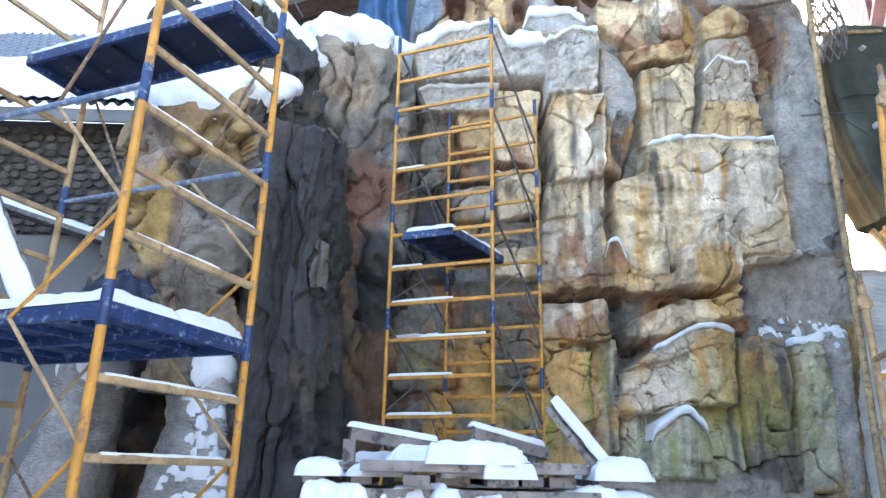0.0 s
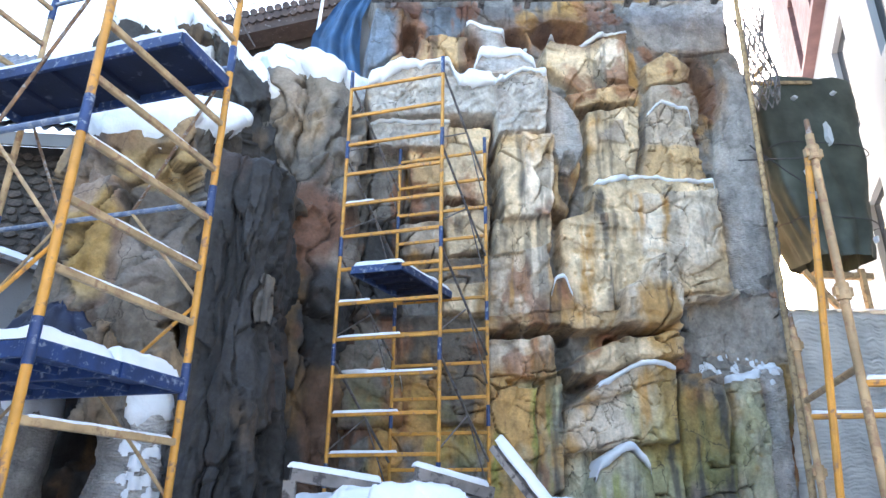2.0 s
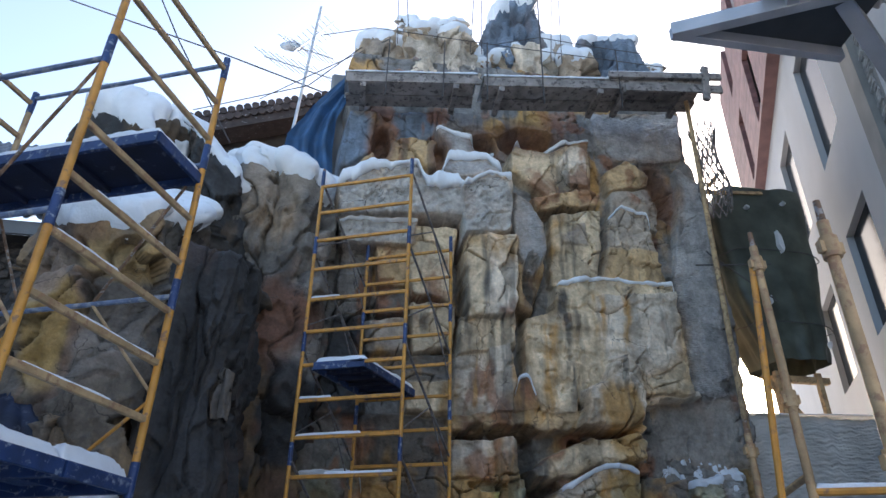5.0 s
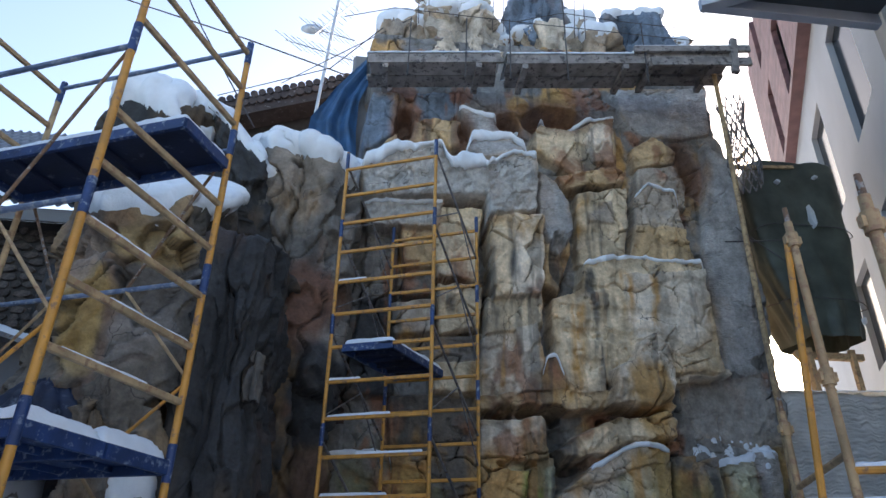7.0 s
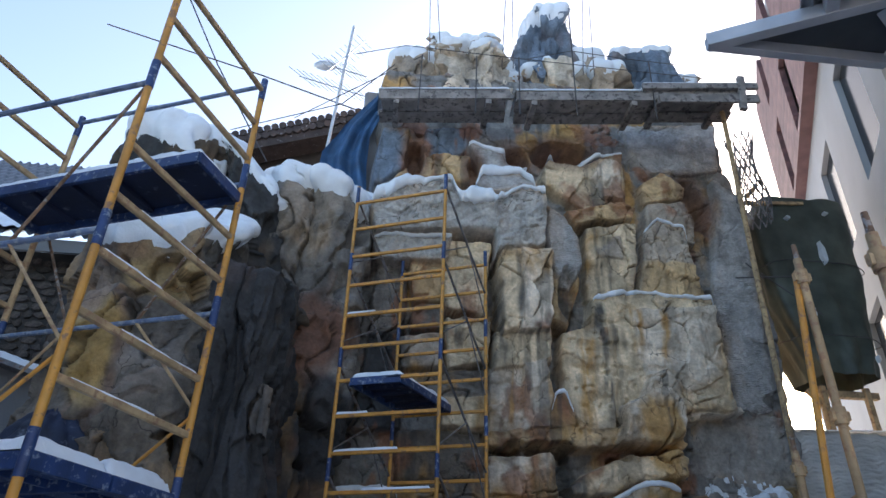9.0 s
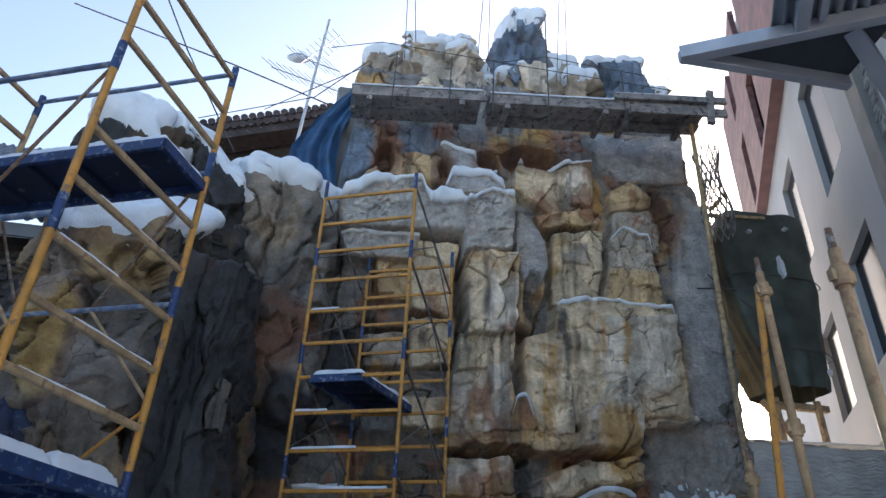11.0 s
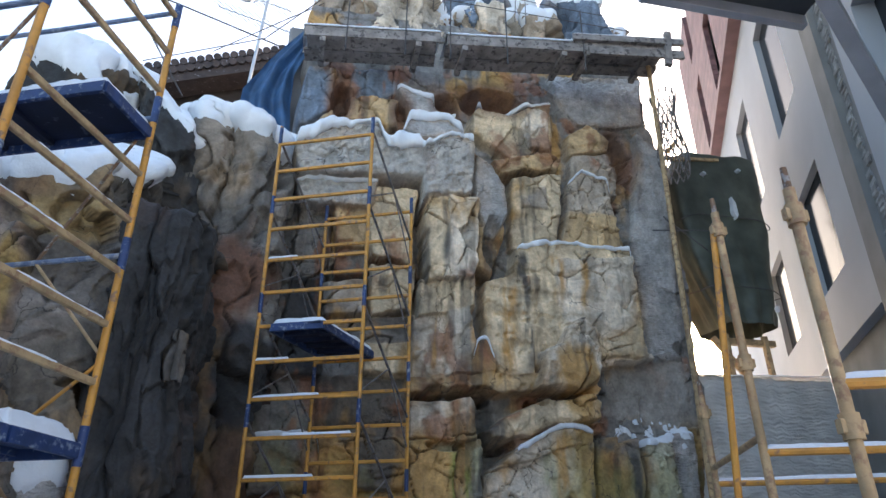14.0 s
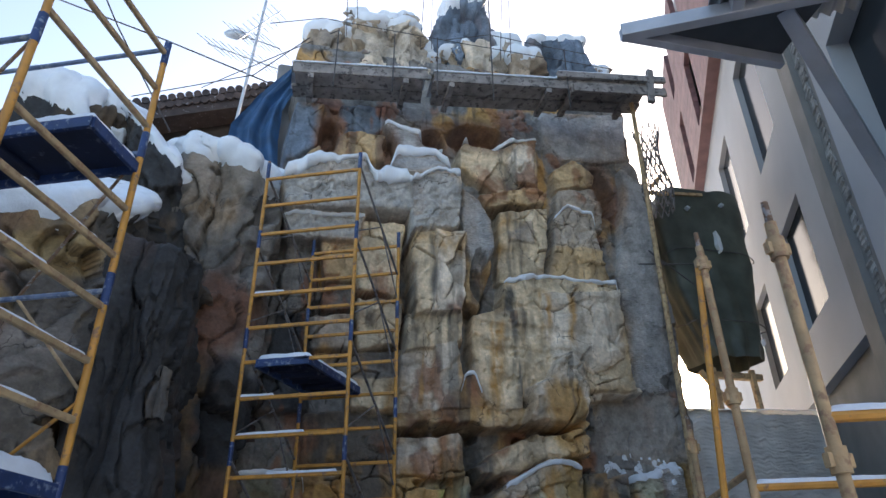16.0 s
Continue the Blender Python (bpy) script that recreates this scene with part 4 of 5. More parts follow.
for i, (cx, cy, rx, z1, dome, tone) in enumerate(CREST):
    rock(cx, cy + 0.2, rx, rx * 0.8, 9.6, z1, tone, 30 + i, "carved rock of the cliff's crest with snow", 2.6, 0.15, (0, 0), dome, 0.13, 0.2, 0.5, 0.12, res=0.03, cover=0.4 if dome > 1 else 0.2, bare=0.5, droop=0.1)
# the body behind the face
core = part("core", mesh("core", bar((2.2, 11.3, 0), (2.2, 11.3, 10.15), 6.0, 1.6, (0, 1, 0), 0.05), GREYWALL), cliff, "plain grey concrete body")


# ---- scaffold towers ----
def rung_frame(tower, a, b, levels, top, r=0.021, joints=(), foot=0.0, paint=YELLOW, rung_r=None, rung_paint=None):
    """A ladder frame of a tower: two posts at a and b, a rung at each level, blue sleeves at the joints."""
    a, b = Vector((*a, 0)), Vector((*b, 0))
    for p in (a, b):
        cuts = [foot] + sorted(joints) + [top]
        for z0, z1 in zip(cuts, cuts[1:]):
            if z1 - z0 > 0.02:
                part("post", round_mesh("post", tube(p + Vector((0, 0, z0)), p + Vector((0, 0, z1)), r, 14), paint), tower)
        for z in joints:
            part("sleeve", round_mesh("sleeve", tube(p + Vector((0, 0, z - 0.11)), p + Vector((0, 0, z + 0.13)), r * 1.13, 14), BLUE), tower, "blue painted sleeve")
    for z in levels:
        part("rung", round_mesh("rung", bar(a + Vector((0, 0, z)), b + Vector((0, 0, z)), (rung_r or r) * 1.5, (rung_r or r) * 1.9, (0, 0, 1), 0.006), rung_paint or paint), tower)


def brace(tower, a, b, r=0.014, mat=STEEL, name="brace", label=""):
    part(name, round_mesh(name, tube(a, b, r, 8), mat), tower, label)


def deck(a, u, v, label, mat=DECKBLUE, thick=0.09, group="scaffold decks"):
    """A steel framed deck board: rim beams, sheet and cross ribs, from a corner and two sides."""
    a, u, v = Vector(a), Vector(u), Vector(v)
    d = thing("scaffold_deck", label, "scaffold deck", a, group)
    un, vn = u.normalized(), v.normalized()
    for p, q in ((a, a + u), (a + v, a + u + v)):
        part("rim", mesh("rim", bar(p, q, 0.035, thick), BLUE), d)
    for p, q in ((a, a + v), (a + u, a + u + v)):
        part("end_rim", mesh("end_rim", bar(p, q, 0.035, thick), BLUE), d)
    c = a + Vector((0, 0, thick * 0.32))
    part("sheet", mesh("sheet", bar(c + v / 2 + un * 0.01, c + v / 2 + u - un * 0.01, v.length - 0.03, 0.018), mat), d)
    for i in range(1, 5):
        p = a + u * i / 5
        part("rib", mesh("rib", bar(p + vn * 0.02, p + v - vn * 0.02, 0.03, thick * 0.5), mat), d)
    return d


R, L = Vector((0.525, 8.045)), Vector((-0.585, 8.5))
B, BL = Vector((1.18, 9.005)), Vector((0.08, 9.455))
front = [6.33 - 0.402 * k for k in range(16)]
back = [5.84 - 0.402 * k for k in range(15)]
tower = thing("scaffold_tower", "yellow and blue mobile scaffold tower standing against the rock", "scaffold", (0.3, 8.75, 0), "scaffold towers")
rung_frame(tower, R, L, front, 6.6, 0.021, [6.45, 5.45, 4.19, 2.94, 1.7, 0.5])
rung_frame(tower, B, BL, back, 5.98, 0.021, [5.92, 4.9, 3.64, 2.4, 1.16])
for f, k in ((R, B), (L, BL)):
    for z in (6.4, 5.35, 4.1, 2.9, 1.7):
        brace(tower, (*f, z), (*k, z - 1.0), 0.015)
        mid = f.lerp(k, 0.55)
        brace(tower, (*mid, z - 0.55), (*f, z - 0.95), 0.009)
        brace(tower, (*mid, z - 0.55), (*k, z - 1.35), 0.009)
dz = front[6] - 0.02
ux = (L - R).normalized()
c0 = R.lerp(L, 0.30)
du = (B - R)
deck((*(L + (R - L) * 0.13), dz), (*(du * 0.98), -0.02), (*((R - L) * 0.5), 0), "narrow snow-covered blue steel deck board on the tower's rungs")
snow_slab((*(L + (R - L) * 0.13), dz + 0.05), (*(du * 0.98), -0.02), (*((R - L) * 0.5), 0), 0.08, "snow on the tower's deck board")
for k in (4, 7, 8, 9, 10, 11):
    a = L.lerp(R, 0.03 + 0.3 * (k % 3 == 0))
    snow_slab((*(a - Vector((0.012, 0.02))), front[k] + 0.02), (*((R - L) * (0.62 if k > 7 else 0.3)), 0), (0.012, 0.036, 0), 0.03, "thin snow lying along a scaffold rung")

# the near tower with two decks
PP, QQ = Vector((-1.785, 4.638)), Vector((-1.343, 5.747))
side = Vector((-0.926, 0.377)) * 2.0
P2, Q2 = PP + side, QQ + side
near = thing("scaffold_tower", "worn yellow scaffold tower with blue joints and two snowy decks", "scaffold", (-2.4, 5.6, 0), "scaffold towers")
levels = [1.40 + 0.3835 * k for k in (-3, -2, -1, 0, 1, 3, 4, 5, 6, 7, 9, 10, 11)]
for a, b in ((PP, QQ), (P2, Q2)):
    rung_frame(near, a, b, levels, 5.72, 0.026, [0.55, 2.15, 3.44, 4.66, 5.62], 0, OLDYELLOW if a is P2 else YELLOW, 0.024, OLDYELLOW)
for a, b in ((PP, P2), (QQ, Q2)):
    for z in (3.44, 4.6, 5.68):
        if not (a is PP and z > 5):
            brace(near, (*a, z), (*b, z), 0.02, TIEBLUE, "tie", "blue painted tie bar")
    for top, mid, low in ((4.6, 3.44, 2.72), (2.68, 2.12, 1.45), (1.42, 0.8, 0.2)):
        knee = (*a.lerp(b, 0.34), mid)
        brace(near, (*a, top), knee, 0.012, YELLOW if top < 3 else RUSTY)
        brace(near, knee, (*a, low), 0.012, OLDYELLOW)
        knee = (*b.lerp(a, 0.34), mid)
        brace(near, (*b, top), knee, 0.012, RUSTY)
        brace(near, knee, (*b, low), 0.012, OLDYELLOW)
for k in (0, 1):
    deck((*PP.lerp(QQ, 0.02 + 0.49 * k), 2.13), (*side, 0), (*((QQ - PP) * 0.47), 0), "blue painted steel scaffold deck under snow", BLUE)
    snow_slab((*PP.lerp(QQ, 0.0 + 0.49 * k), 2.18), (*side, 0), (*((QQ - PP) * 0.48), 0), 0.10, "thick snow on the blue scaffold deck")
deck((*PP.lerp(QQ, 0.53), 4.45), (*side, 0), (*((QQ - PP) * 0.46), 0), "dark blue steel scaffold deck high on the tower", DECKBLUE)
snow_slab((*PP.lerp(QQ, 0.52), 4.5), (*side, 0), (*((QQ - PP) * 0.48), 0), 0.09, "thick snow on the high scaffold deck")

for k, f0, f1 in ((0, 0.1, 0.9), (1, 0.05, 0.95), (3, 0.1, 0.7), (4, 0.3, 0.95), (5, 0.05, 0.5), (6, 0.2, 0.8)):
    a = PP.lerp(QQ, f0)
    snow_slab((a.x - 0.016, a.y, 1.40 + 0.3835 * k + 0.02), (*((QQ - PP) * (f1 - f0)), 0), (0.032, -0.012, 0), 0.018, "thin snow lying along a scaffold rung")

# the tower by the building, posts and rails only
third = thing("scaffold_tower", "faded yellow scaffold frame with couplers and snowy rails", "scaffold", (2.3, 4.3, 0), "scaffold towers")
C, D, E = Vector((2.33, 4.4)), Vector((1.79, 3.2)), Vector((2.74, 5.5))
for p, z in ((C, 3.45), (D, 2.85), (E, 2.6)):
    part("post", round_mesh("post", tube((*p, 0), (*p, z), 0.024, 14), OLDYELLOW), third)
    part("pin", round_mesh("pin", tube((*p, z), (*p, z + 0.1), 0.017, 12, 0.014), RUSTY), third, "rusty spigot at the post's top")
    for zc in (z - 0.12, z - 0.95):
        part("coupler", round_mesh("coupler", join(tube((*p, zc - 0.045), (*p, zc + 0.045), 0.036, 12), bar((p.x - 0.05, p.y, zc), (p.x + 0.05, p.y, zc), 0.03, 0.05)), OLDYELLOW), third)
brace(third, (2.31, 4.42, 3.35), (2.02, 4.5, 0.1), 0.02, YELLOW)
for a, b, z in ((C, E, 2.1), (C, E, 1.4), (C, D, 1.4)):
    brace(third, (*a, z), (*b, z), 0.02, OLDYELLOW, "rail")
for a, z in ((D, 2.05), (C, 2.02), (E, 2.0)):
    b = a + Vector((1.9, -0.75))
    brace(third, (*a, z), (*b, z), 0.022, YELLOW, "rail")
    snow_slab((a.x, a.y - 0.02, z + 0.018), (1.9, -0.75, 0), (0.012, 0.036, 0), 0.025, "snow along a scaffold rail")

# the long pole along the edge of the rock
pole = new("support_pole", round_mesh("support_pole", tube((5.06, 9.25, 0), (5.17, 9.08, 9.35), 0.045, 12, 0.035), FRESHWOOD))
tagged(pole, "long pale wooden pole supporting the high boards", "pole")

# ---- boards along the top ----
def walk_y(x):
    return 9.28 - 0.085 * (x + 0.5)


def walk_z(x):
    return 8.88 + 0.04 * (x + 0.5)


for i, (x0, x1, lift, w) in enumerate(((-0.5, 1.62, 0.03, 0.27), (1.7, 3.95, 0.0, 0.27), (3.72, 5.35, 0.03, 0.24))):
    walkway = thing("board_walkway", "weathered grey plank walkway with snow, hung at the cliff's top", "walkway", (x0, walk_y(x0), walk_z(x0)), "plank walkways")
    rs = random.Random(i)
    for j in range(2):
        a, b = x0 + rs.uniform(0, 0.08), x1 - rs.uniform(0, 0.08)
        y = 0.15 + 0.29 * j
        part("plank", mesh("plank", bar((a, walk_y(a) + y, walk_z(a) + lift), (b, walk_y(b) + y, walk_z(b) + lift), w, 0.055), WOOD), walkway)
    part("toe_board", mesh("toe_board", bar((x0 + 0.02, walk_y(x0), walk_z(x0) + lift + 0.08), (x1, walk_y(x1), walk_z(x1) + lift + 0.08), 0.035, 0.2), WOOD), walkway)
    for xx in (x0 + 0.3, x1 - 0.35):
        y, z = walk_y(xx), walk_z(xx) + lift
        part("bearer", mesh("bearer", bar((xx, y - 0.02, z - 0.08), (xx, y + 0.62, z - 0.08), 0.09, 0.09), WOOD), walkway)
        part("hanger", mesh("hanger", bar((xx + 0.06, y - 0.035, z - 0.3), (xx + 0.06, y - 0.035, z + 0.14), 0.09, 0.03), WOOD), walkway)
    snow_slab((x0, walk_y(x0) - 0.02, walk_z(x0) + lift + 0.17), (x1 - x0, walk_y(x1) - walk_y(x0), walk_z(x1) - walk_z(x0)), (0, 0.55, -0.06), 0.075, "snow lying on the high plank walkway")
    snow_slab((x0, walk_y(x0) - 0.035, walk_z(x0) + lift + 0.175), (x1 - x0, walk_y(x1) - walk_y(x0), walk_z(x1) - walk_z(x0)), (0, 0.07, 0), 0.05, "snow along the toe board")
walkway = thing("guard_rail", "rough wooden rail and post at the walkway's end", "rail", (5.2, 8.8, 9.0))
part("rail", mesh("rail", bar((3.75, walk_y(3.75) - 0.06, 9.28), (5.62, walk_y(5.62) - 0.06, 9.36), 0.06, 0.12), WOOD), walkway)
part("board", mesh("board", bar((4.0, walk_y(4) - 0.05, 9.04), (5.6, walk_y(5.6) - 0.05, 9.1), 0.05, 0.16), WOOD), walkway)
part("post", mesh("post", bar((5.3, 8.72, 8.85), (5.38, 8.72, 9.55), 0.11, 0.08, (0, 1, 0)), WOOD), walkway)
snow_slab((3.75, walk_y(3.75) - 0.09, 9.335), (1.87, -0.16, 0.08), (0, 0.06, 0), 0.03, "snow on the walkway's rail")

# ---- the building on the right ----
A0, AD, AN = Vector((8.0, 10.0, 0)), Vector((0.47, 0.883, 0)), Vector((-0.883, 0.47, 0))


def wall_point(s, z, out=0.0):
    return A0 + AD * s + AN * out + Vector((0, 0, z))


def slab(s0, s1, z0, z1, front, back):
    """A wall panel of the facade between two stations and heights."""
    a, b = wall_point(s0, (z0 + z1) / 2, (front + back) / 2), wall_point(s1, (z0 + z1) / 2, (front + back) / 2)
    return bar(a, b, abs(front - back), z1 - z0, (0, 0, 1), 0.003)


house = thing("apartment_building", "grey plastered building with dark windows and red-brown clad upper storeys", "building", (8, 10, 0))
openings = [(-2.0, -0.6, 8.25, 10.35), (1.15, 2.5, 8.25, 10.75), (-2.05, -0.75, 5.25, 6.95), (1.15, 2.5, 5.25, 6.95)]
cols = [-3.05, -2.05, -0.6, 1.15, 2.5, 12.0]
for s0, s1 in zip(cols, cols[1:]):
    hole = [(5.25, 6.95), (8.25, 10.5)] if (s0, s1) in ((-2.05, -0.6), (1.15, 2.5)) else []
    z = 4.37
    for h0, h1 in hole:
        part("wall", mesh("wall", slab(s0, s1, z, h0, 0, -0.35), PLASTER), house)
        z = h1
        # window in the opening
        w = part("window", mesh("window", slab(s0, s1, h0, h1, -0.11, -0.14), GLASS), house, "dark glazed window")
        for f in ((s0, s0 + 0.07, h0, h1), (s1 - 0.07, s1, h0, h1), (s0 + 0.07, s1 - 0.07, h0, h0 + 0.07), (s0 + 0.07, s1 - 0.07, h1 - 0.07, h1), ((s0 + s1) / 2 - 0.04, (s0 + s1) / 2 + 0.04, h0 + 0.07, h1 - 0.07), (s0 + 0.07, (s0 + s1) / 2 - 0.04, h0 + 0.62, h0 + 0.69)):
            ob = new("window_frame", mesh("window_frame", slab(*f, -0.05, -0.105), FRAME))
            ob.parent = w
            ob.matrix_parent_inverse = Matrix.Translation(-house.location)
        ob = new("window_sill", mesh("window_sill", slab(s0 - 0.06, s1 + 0.06, h0 - 0.03, h0, 0.06, -0.2), SILL))
        ob.parent = w
        ob.matrix_parent_inverse = Matrix.Translation(-house.location)
    part("wall", mesh("wall", slab(s0, s1, z, 11.4, 0, -0.35), PLASTER), house)
part("basement_wall", mesh("basement_wall", slab(-9.0, 12.0, 0, 4.37, -0.15, -0.5), BELT), house, "grey rendered plinth wall")
part("pilaster", mesh("pilaster", slab(-3.5, -3.05, 0, 11.4, 0.05, -0.35), BELT), house, "dull grey rendered strip")
part("recess_wall", mesh("recess_wall", slab(-3.95, -3.5, 4.0, 11.4, -0.04, -0.35), BELT), house)
part("wall", mesh("wall", slab(-4.65, -3.95, 4.0, 11.4, 0.0, -0.35), PLASTER), house)
part("wall", mesh("wall", slab(-9.0, -4.65, 4.0, 5.2, 0.0, -0.35), PLASTER), house)
part("wall", mesh("wall", slab(-9.0, -4.65, 7.4, 11.4, 0.0, -0.35), PLASTER), house)
w = part("window", mesh("window", slab(-7.4, -4.65, 5.2, 7.4, -0.25, -0.3), GLASS), house, "dark glazed window")
for f in ((-4.75, -4.65, 5.2, 7.4), (-5.5, -5.42, 5.2, 7.4), (-7.4, -4.75, 5.2, 5.28)):
    ob = new("window_frame", mesh("window_frame", slab(*f, -0.15, -0.24), FRAME))
    ob.parent = w
    ob.matrix_parent_inverse = Matrix.Translation(-house.location)
for i in range(90):
    rs = random.Random(500 + i)
    s = rs.uniform(-3.72, -3.62)
    z = 4.2 + i * 0.078
    a, b = wall_point(s - rs.uniform(0.04, 0.1), z, -0.05), wall_point(s + rs.uniform(0.05, 0.14), z + rs.uniform(-0.03, 0.03), -0.05)
    part("stone", mesh("stone", bar(a, b, rs.uniform(0.03, 0.08), rs.uniform(0.06, 0.1), (0, 0, 1), 0.025), RUBBLE), house)
part("cornice", mesh("cornice", slab(-9.0, 12.0, 11.4, 11.55, 0.25, -0.35), CLAD), house, "dark brown cornice")
for j in range(40):
    z = 11.55 + j * 0.17
    for s0, s1 in (((-2.0, 3.2), (4.2, 6.2), (7.0, 9.6)) if 4 < j < 22 or j > 27 else ((-2.0, 9.6),)):
        part("cladding_board", mesh("cladding_board", slab(s0, s1, z, z + 0.16, -0.15, -0.3), CLAD), house)
part("cladding_back", mesh("cladding_back", slab(-2.0, 9.55, 11.5, 18.4, -0.42, -0.5), FRAME), house, "dark window band behind the cladding")
part("cladding_end", mesh("cladding_end", bar(wall_point(9.62, 15, -0.3), wall_point(9.62, 15, -4), 0.1, 6.9), CLAD), house)

# steel canopy
canopy = thing("canopy", "grey painted steel canopy with corrugated sheet and strut", "canopy", (4.7, 3.9, 6))
ct, cd = Vector((2.49, 5.0, 5.95)), Vector((0.883, -0.47, 0))
part("edge_beam", mesh("edge_beam", bar(ct, ct + cd * 1.75, 0.10, 0.14), CANOPY), canopy)
part("front_beam", mesh("front_beam", bar(ct + cd * 0.95, ct + cd * 0.95 - AD * 3.2, 0.10, 0.12), CANOPY), canopy)
part("cross_beam", mesh("cross_beam", bar(ct + cd * 1.1 - AD * 0.1, ct + cd * 1.1 - AD * 3.2, 0.06, 0.08), CANOPY), canopy)
nu = 120
s, t = np.meshgrid(np.linspace(0, 1, nu), np.linspace(0, 1, 4))
W = np.array(ct + cd * 0.75 + AD * 0.35)[None, None] + s[..., None] * np.array(cd * 1.25) - t[..., None] * np.array(AD * 3.4)
W[..., 2] += 0.08 + 0.03 * np.sin(s * 2 * math.pi * 12)
sheet = new("roof_sheet", grid_mesh("roof_sheet", W, CANOPY))
sheet.parent = canopy
sheet.matrix_parent_inverse = Matrix.Translation(-canopy.location)
sol = sheet.modifiers.new("thick", "SOLIDIFY")
sol.thickness = 0.012
part("far_beam", mesh("far_beam", bar(ct, (4.1, 5.0, 5.94), 0.08, 0.12), CANOPY), canopy)
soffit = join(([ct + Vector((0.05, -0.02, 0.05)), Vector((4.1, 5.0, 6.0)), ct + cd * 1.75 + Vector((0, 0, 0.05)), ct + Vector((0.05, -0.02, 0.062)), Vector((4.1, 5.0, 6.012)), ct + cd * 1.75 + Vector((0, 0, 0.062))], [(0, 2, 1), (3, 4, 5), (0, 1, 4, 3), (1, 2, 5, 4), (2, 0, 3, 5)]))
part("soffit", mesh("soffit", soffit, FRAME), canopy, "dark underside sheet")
part("strut", mesh("strut", bar((3.35, 4.25, 6.35), (5.62, 5.6, 4.95), 0.14, 0.14), CANOPY), canopy)

# low wall beside the rock
low = new("wall_low", grid_mesh("wall_low", np.stack([X * 0 + 5.3 + (X + 1) / 6.95 * 2.9, 9.95 + 0.02 * fbm(X * 3, Z * 26, O * 0, 3), np.clip(Z * 0.4, 0, 4.1) + 0.04 * fbm(X * 4, O * 0, O * 0, 3)], -1)[::2, ::4], BLOCKWALL))
tagged(low, "low wall rough-coated with combed grey mortar", "wall", kind="structure")
part_low = new("wall_low_core", mesh("wall_low_core", bar((5.4, 10.12, 2.0), (8.2, 10.12, 2.0), 0.25, 4.0), BLOCKWALL))
tagged(part_low, "blockwork body of the low wall", "wall", kind="structure")
snow_slab((5.4, 9.9, 4.08), (2.7, 0, 0.1), (0, 0.3, 0), 0.02, "thin snow on the low wall's top")

# the wrapped load behind the low wall
n1, n2 = 140, 110
th, v = np.meshgrid(np.linspace(0, 2 * math.pi, n1, endpoint=False), np.linspace(0, 1, n2))
c, s = np.cos(th), np.sin(th)
k = 1 / np.power(np.abs(c) ** 7 + np.abs(s) ** 7, 1 / 7)
tt = np.clip((v - 0.86) / 0.14, 0, 1)
sh = np.power(np.clip(1 - tt ** 3, 0, 1), 0.5)
zz = 5.05 + np.clip(v / 0.86, 0, 1) * 3.15 + 0.12 * tt
fold = 0.09 * fbm(th * 1.6, zz * 0.9, th * 0 + 1, 5) + 0.02 * np.sin(th * 11 + 5 * fbm(th, zz * 0.7, th * 0, 3)) * (1 - v)
mid_x = np.interp(zz, (5.05, 5.6, 6.3, 7.6, 8.3), (6.98, 6.9, 6.82, 6.8, 6.95))
half = np.interp(zz, (5.05, 5.6, 6.3, 7.6, 8.3), (0.45, 0.6, 0.74, 0.88, 0.74))
bxx, byy = mid_x + c * k * (half + fold) * sh, 10.6 + s * k * (0.5 + fold) * sh
load = thing("wrapped_load", "tall load wrapped in torn dark green tarpaulin", "tarpaulin", (6.9, 10.6, 4.8))
tarp = part("tarpaulin", grid_mesh("tarpaulin", np.stack([bxx, byy, zz + 0.05 * fbm(bxx * 2, byy * 2, zz, 3)], -1), TARPGREEN, None, True), load)
# white patches stand for light showing through tears in the tarpaulin
for px, pz, w, h in ((6.95, 7.1, 0.12, 0.45), (6.45, 6.4, 0.05, 0.12), (6.52, 6.0, 0.04, 0.2), (6.5, 7.75, 0.08, 0.05), (7.35, 5.3, 0.05, 0.12), (7.2, 7.9, 0.08, 0.04)):
    rs = random.Random(int(px * 100))
    ring = [(px + w / 2 * rs.uniform(0.5, 1.1) * math.cos(a), 9.985, pz + h / 2 * rs.uniform(0.6, 1.1) * math.sin(a) - 0.2 * (math.cos(a) * w)) for a in [2 * math.pi * k / 9 for k in range(9)]]
    vs = ring + [(x, y + 0.09, z) for x, y, z in ring]
    part("torn_patch", mesh("torn_patch", (vs, [tuple(range(9)), tuple(range(17, 8, -1))] + [(k, k + 9, (k + 1) % 9 + 9, (k + 1) % 9) for k in range(9)]), SILL), load, "pale patch standing for light through a tear")
for z in (5.6, 6.9):
    ring = [(6.82 + math.copysign(abs(math.cos(a)) ** 0.3, math.cos(a)) * (0.78 if z < 6 else 0.9), 10.6 + math.copysign(abs(math.sin(a)) ** 0.3, math.sin(a)) * 0.55, z + 0.05 * math.sin(3 * a)) for a in [2 * math.pi * k / 40 for k in range(41)]]
    part("rope", mesh("rope", join(*[tube(p, q, 0.009, 5) for p, q in zip(ring, ring[1:])]), WIRE), load, "thin dark lashing")
rack = thing("wooden_trestle", "rough wooden trestle carrying the wrapped load", "trestle", (6.6, 10.5, 0))
for a, b in (((6.5, 10.3, 0), (6.5, 10.3, 4.9)), ((7.25, 10.3, 0), (7.2, 10.3, 4.9)), ((6.3, 10.35, 4.85), (6.9, 10.35, 4.1)), ((6.9, 10.9, 0), (6.9, 10.9, 4.9))):
    part("leg", mesh("leg", bar(a, b, 0.08, 0.08, (0, 1, 0.1)), FRESHWOOD), rack)
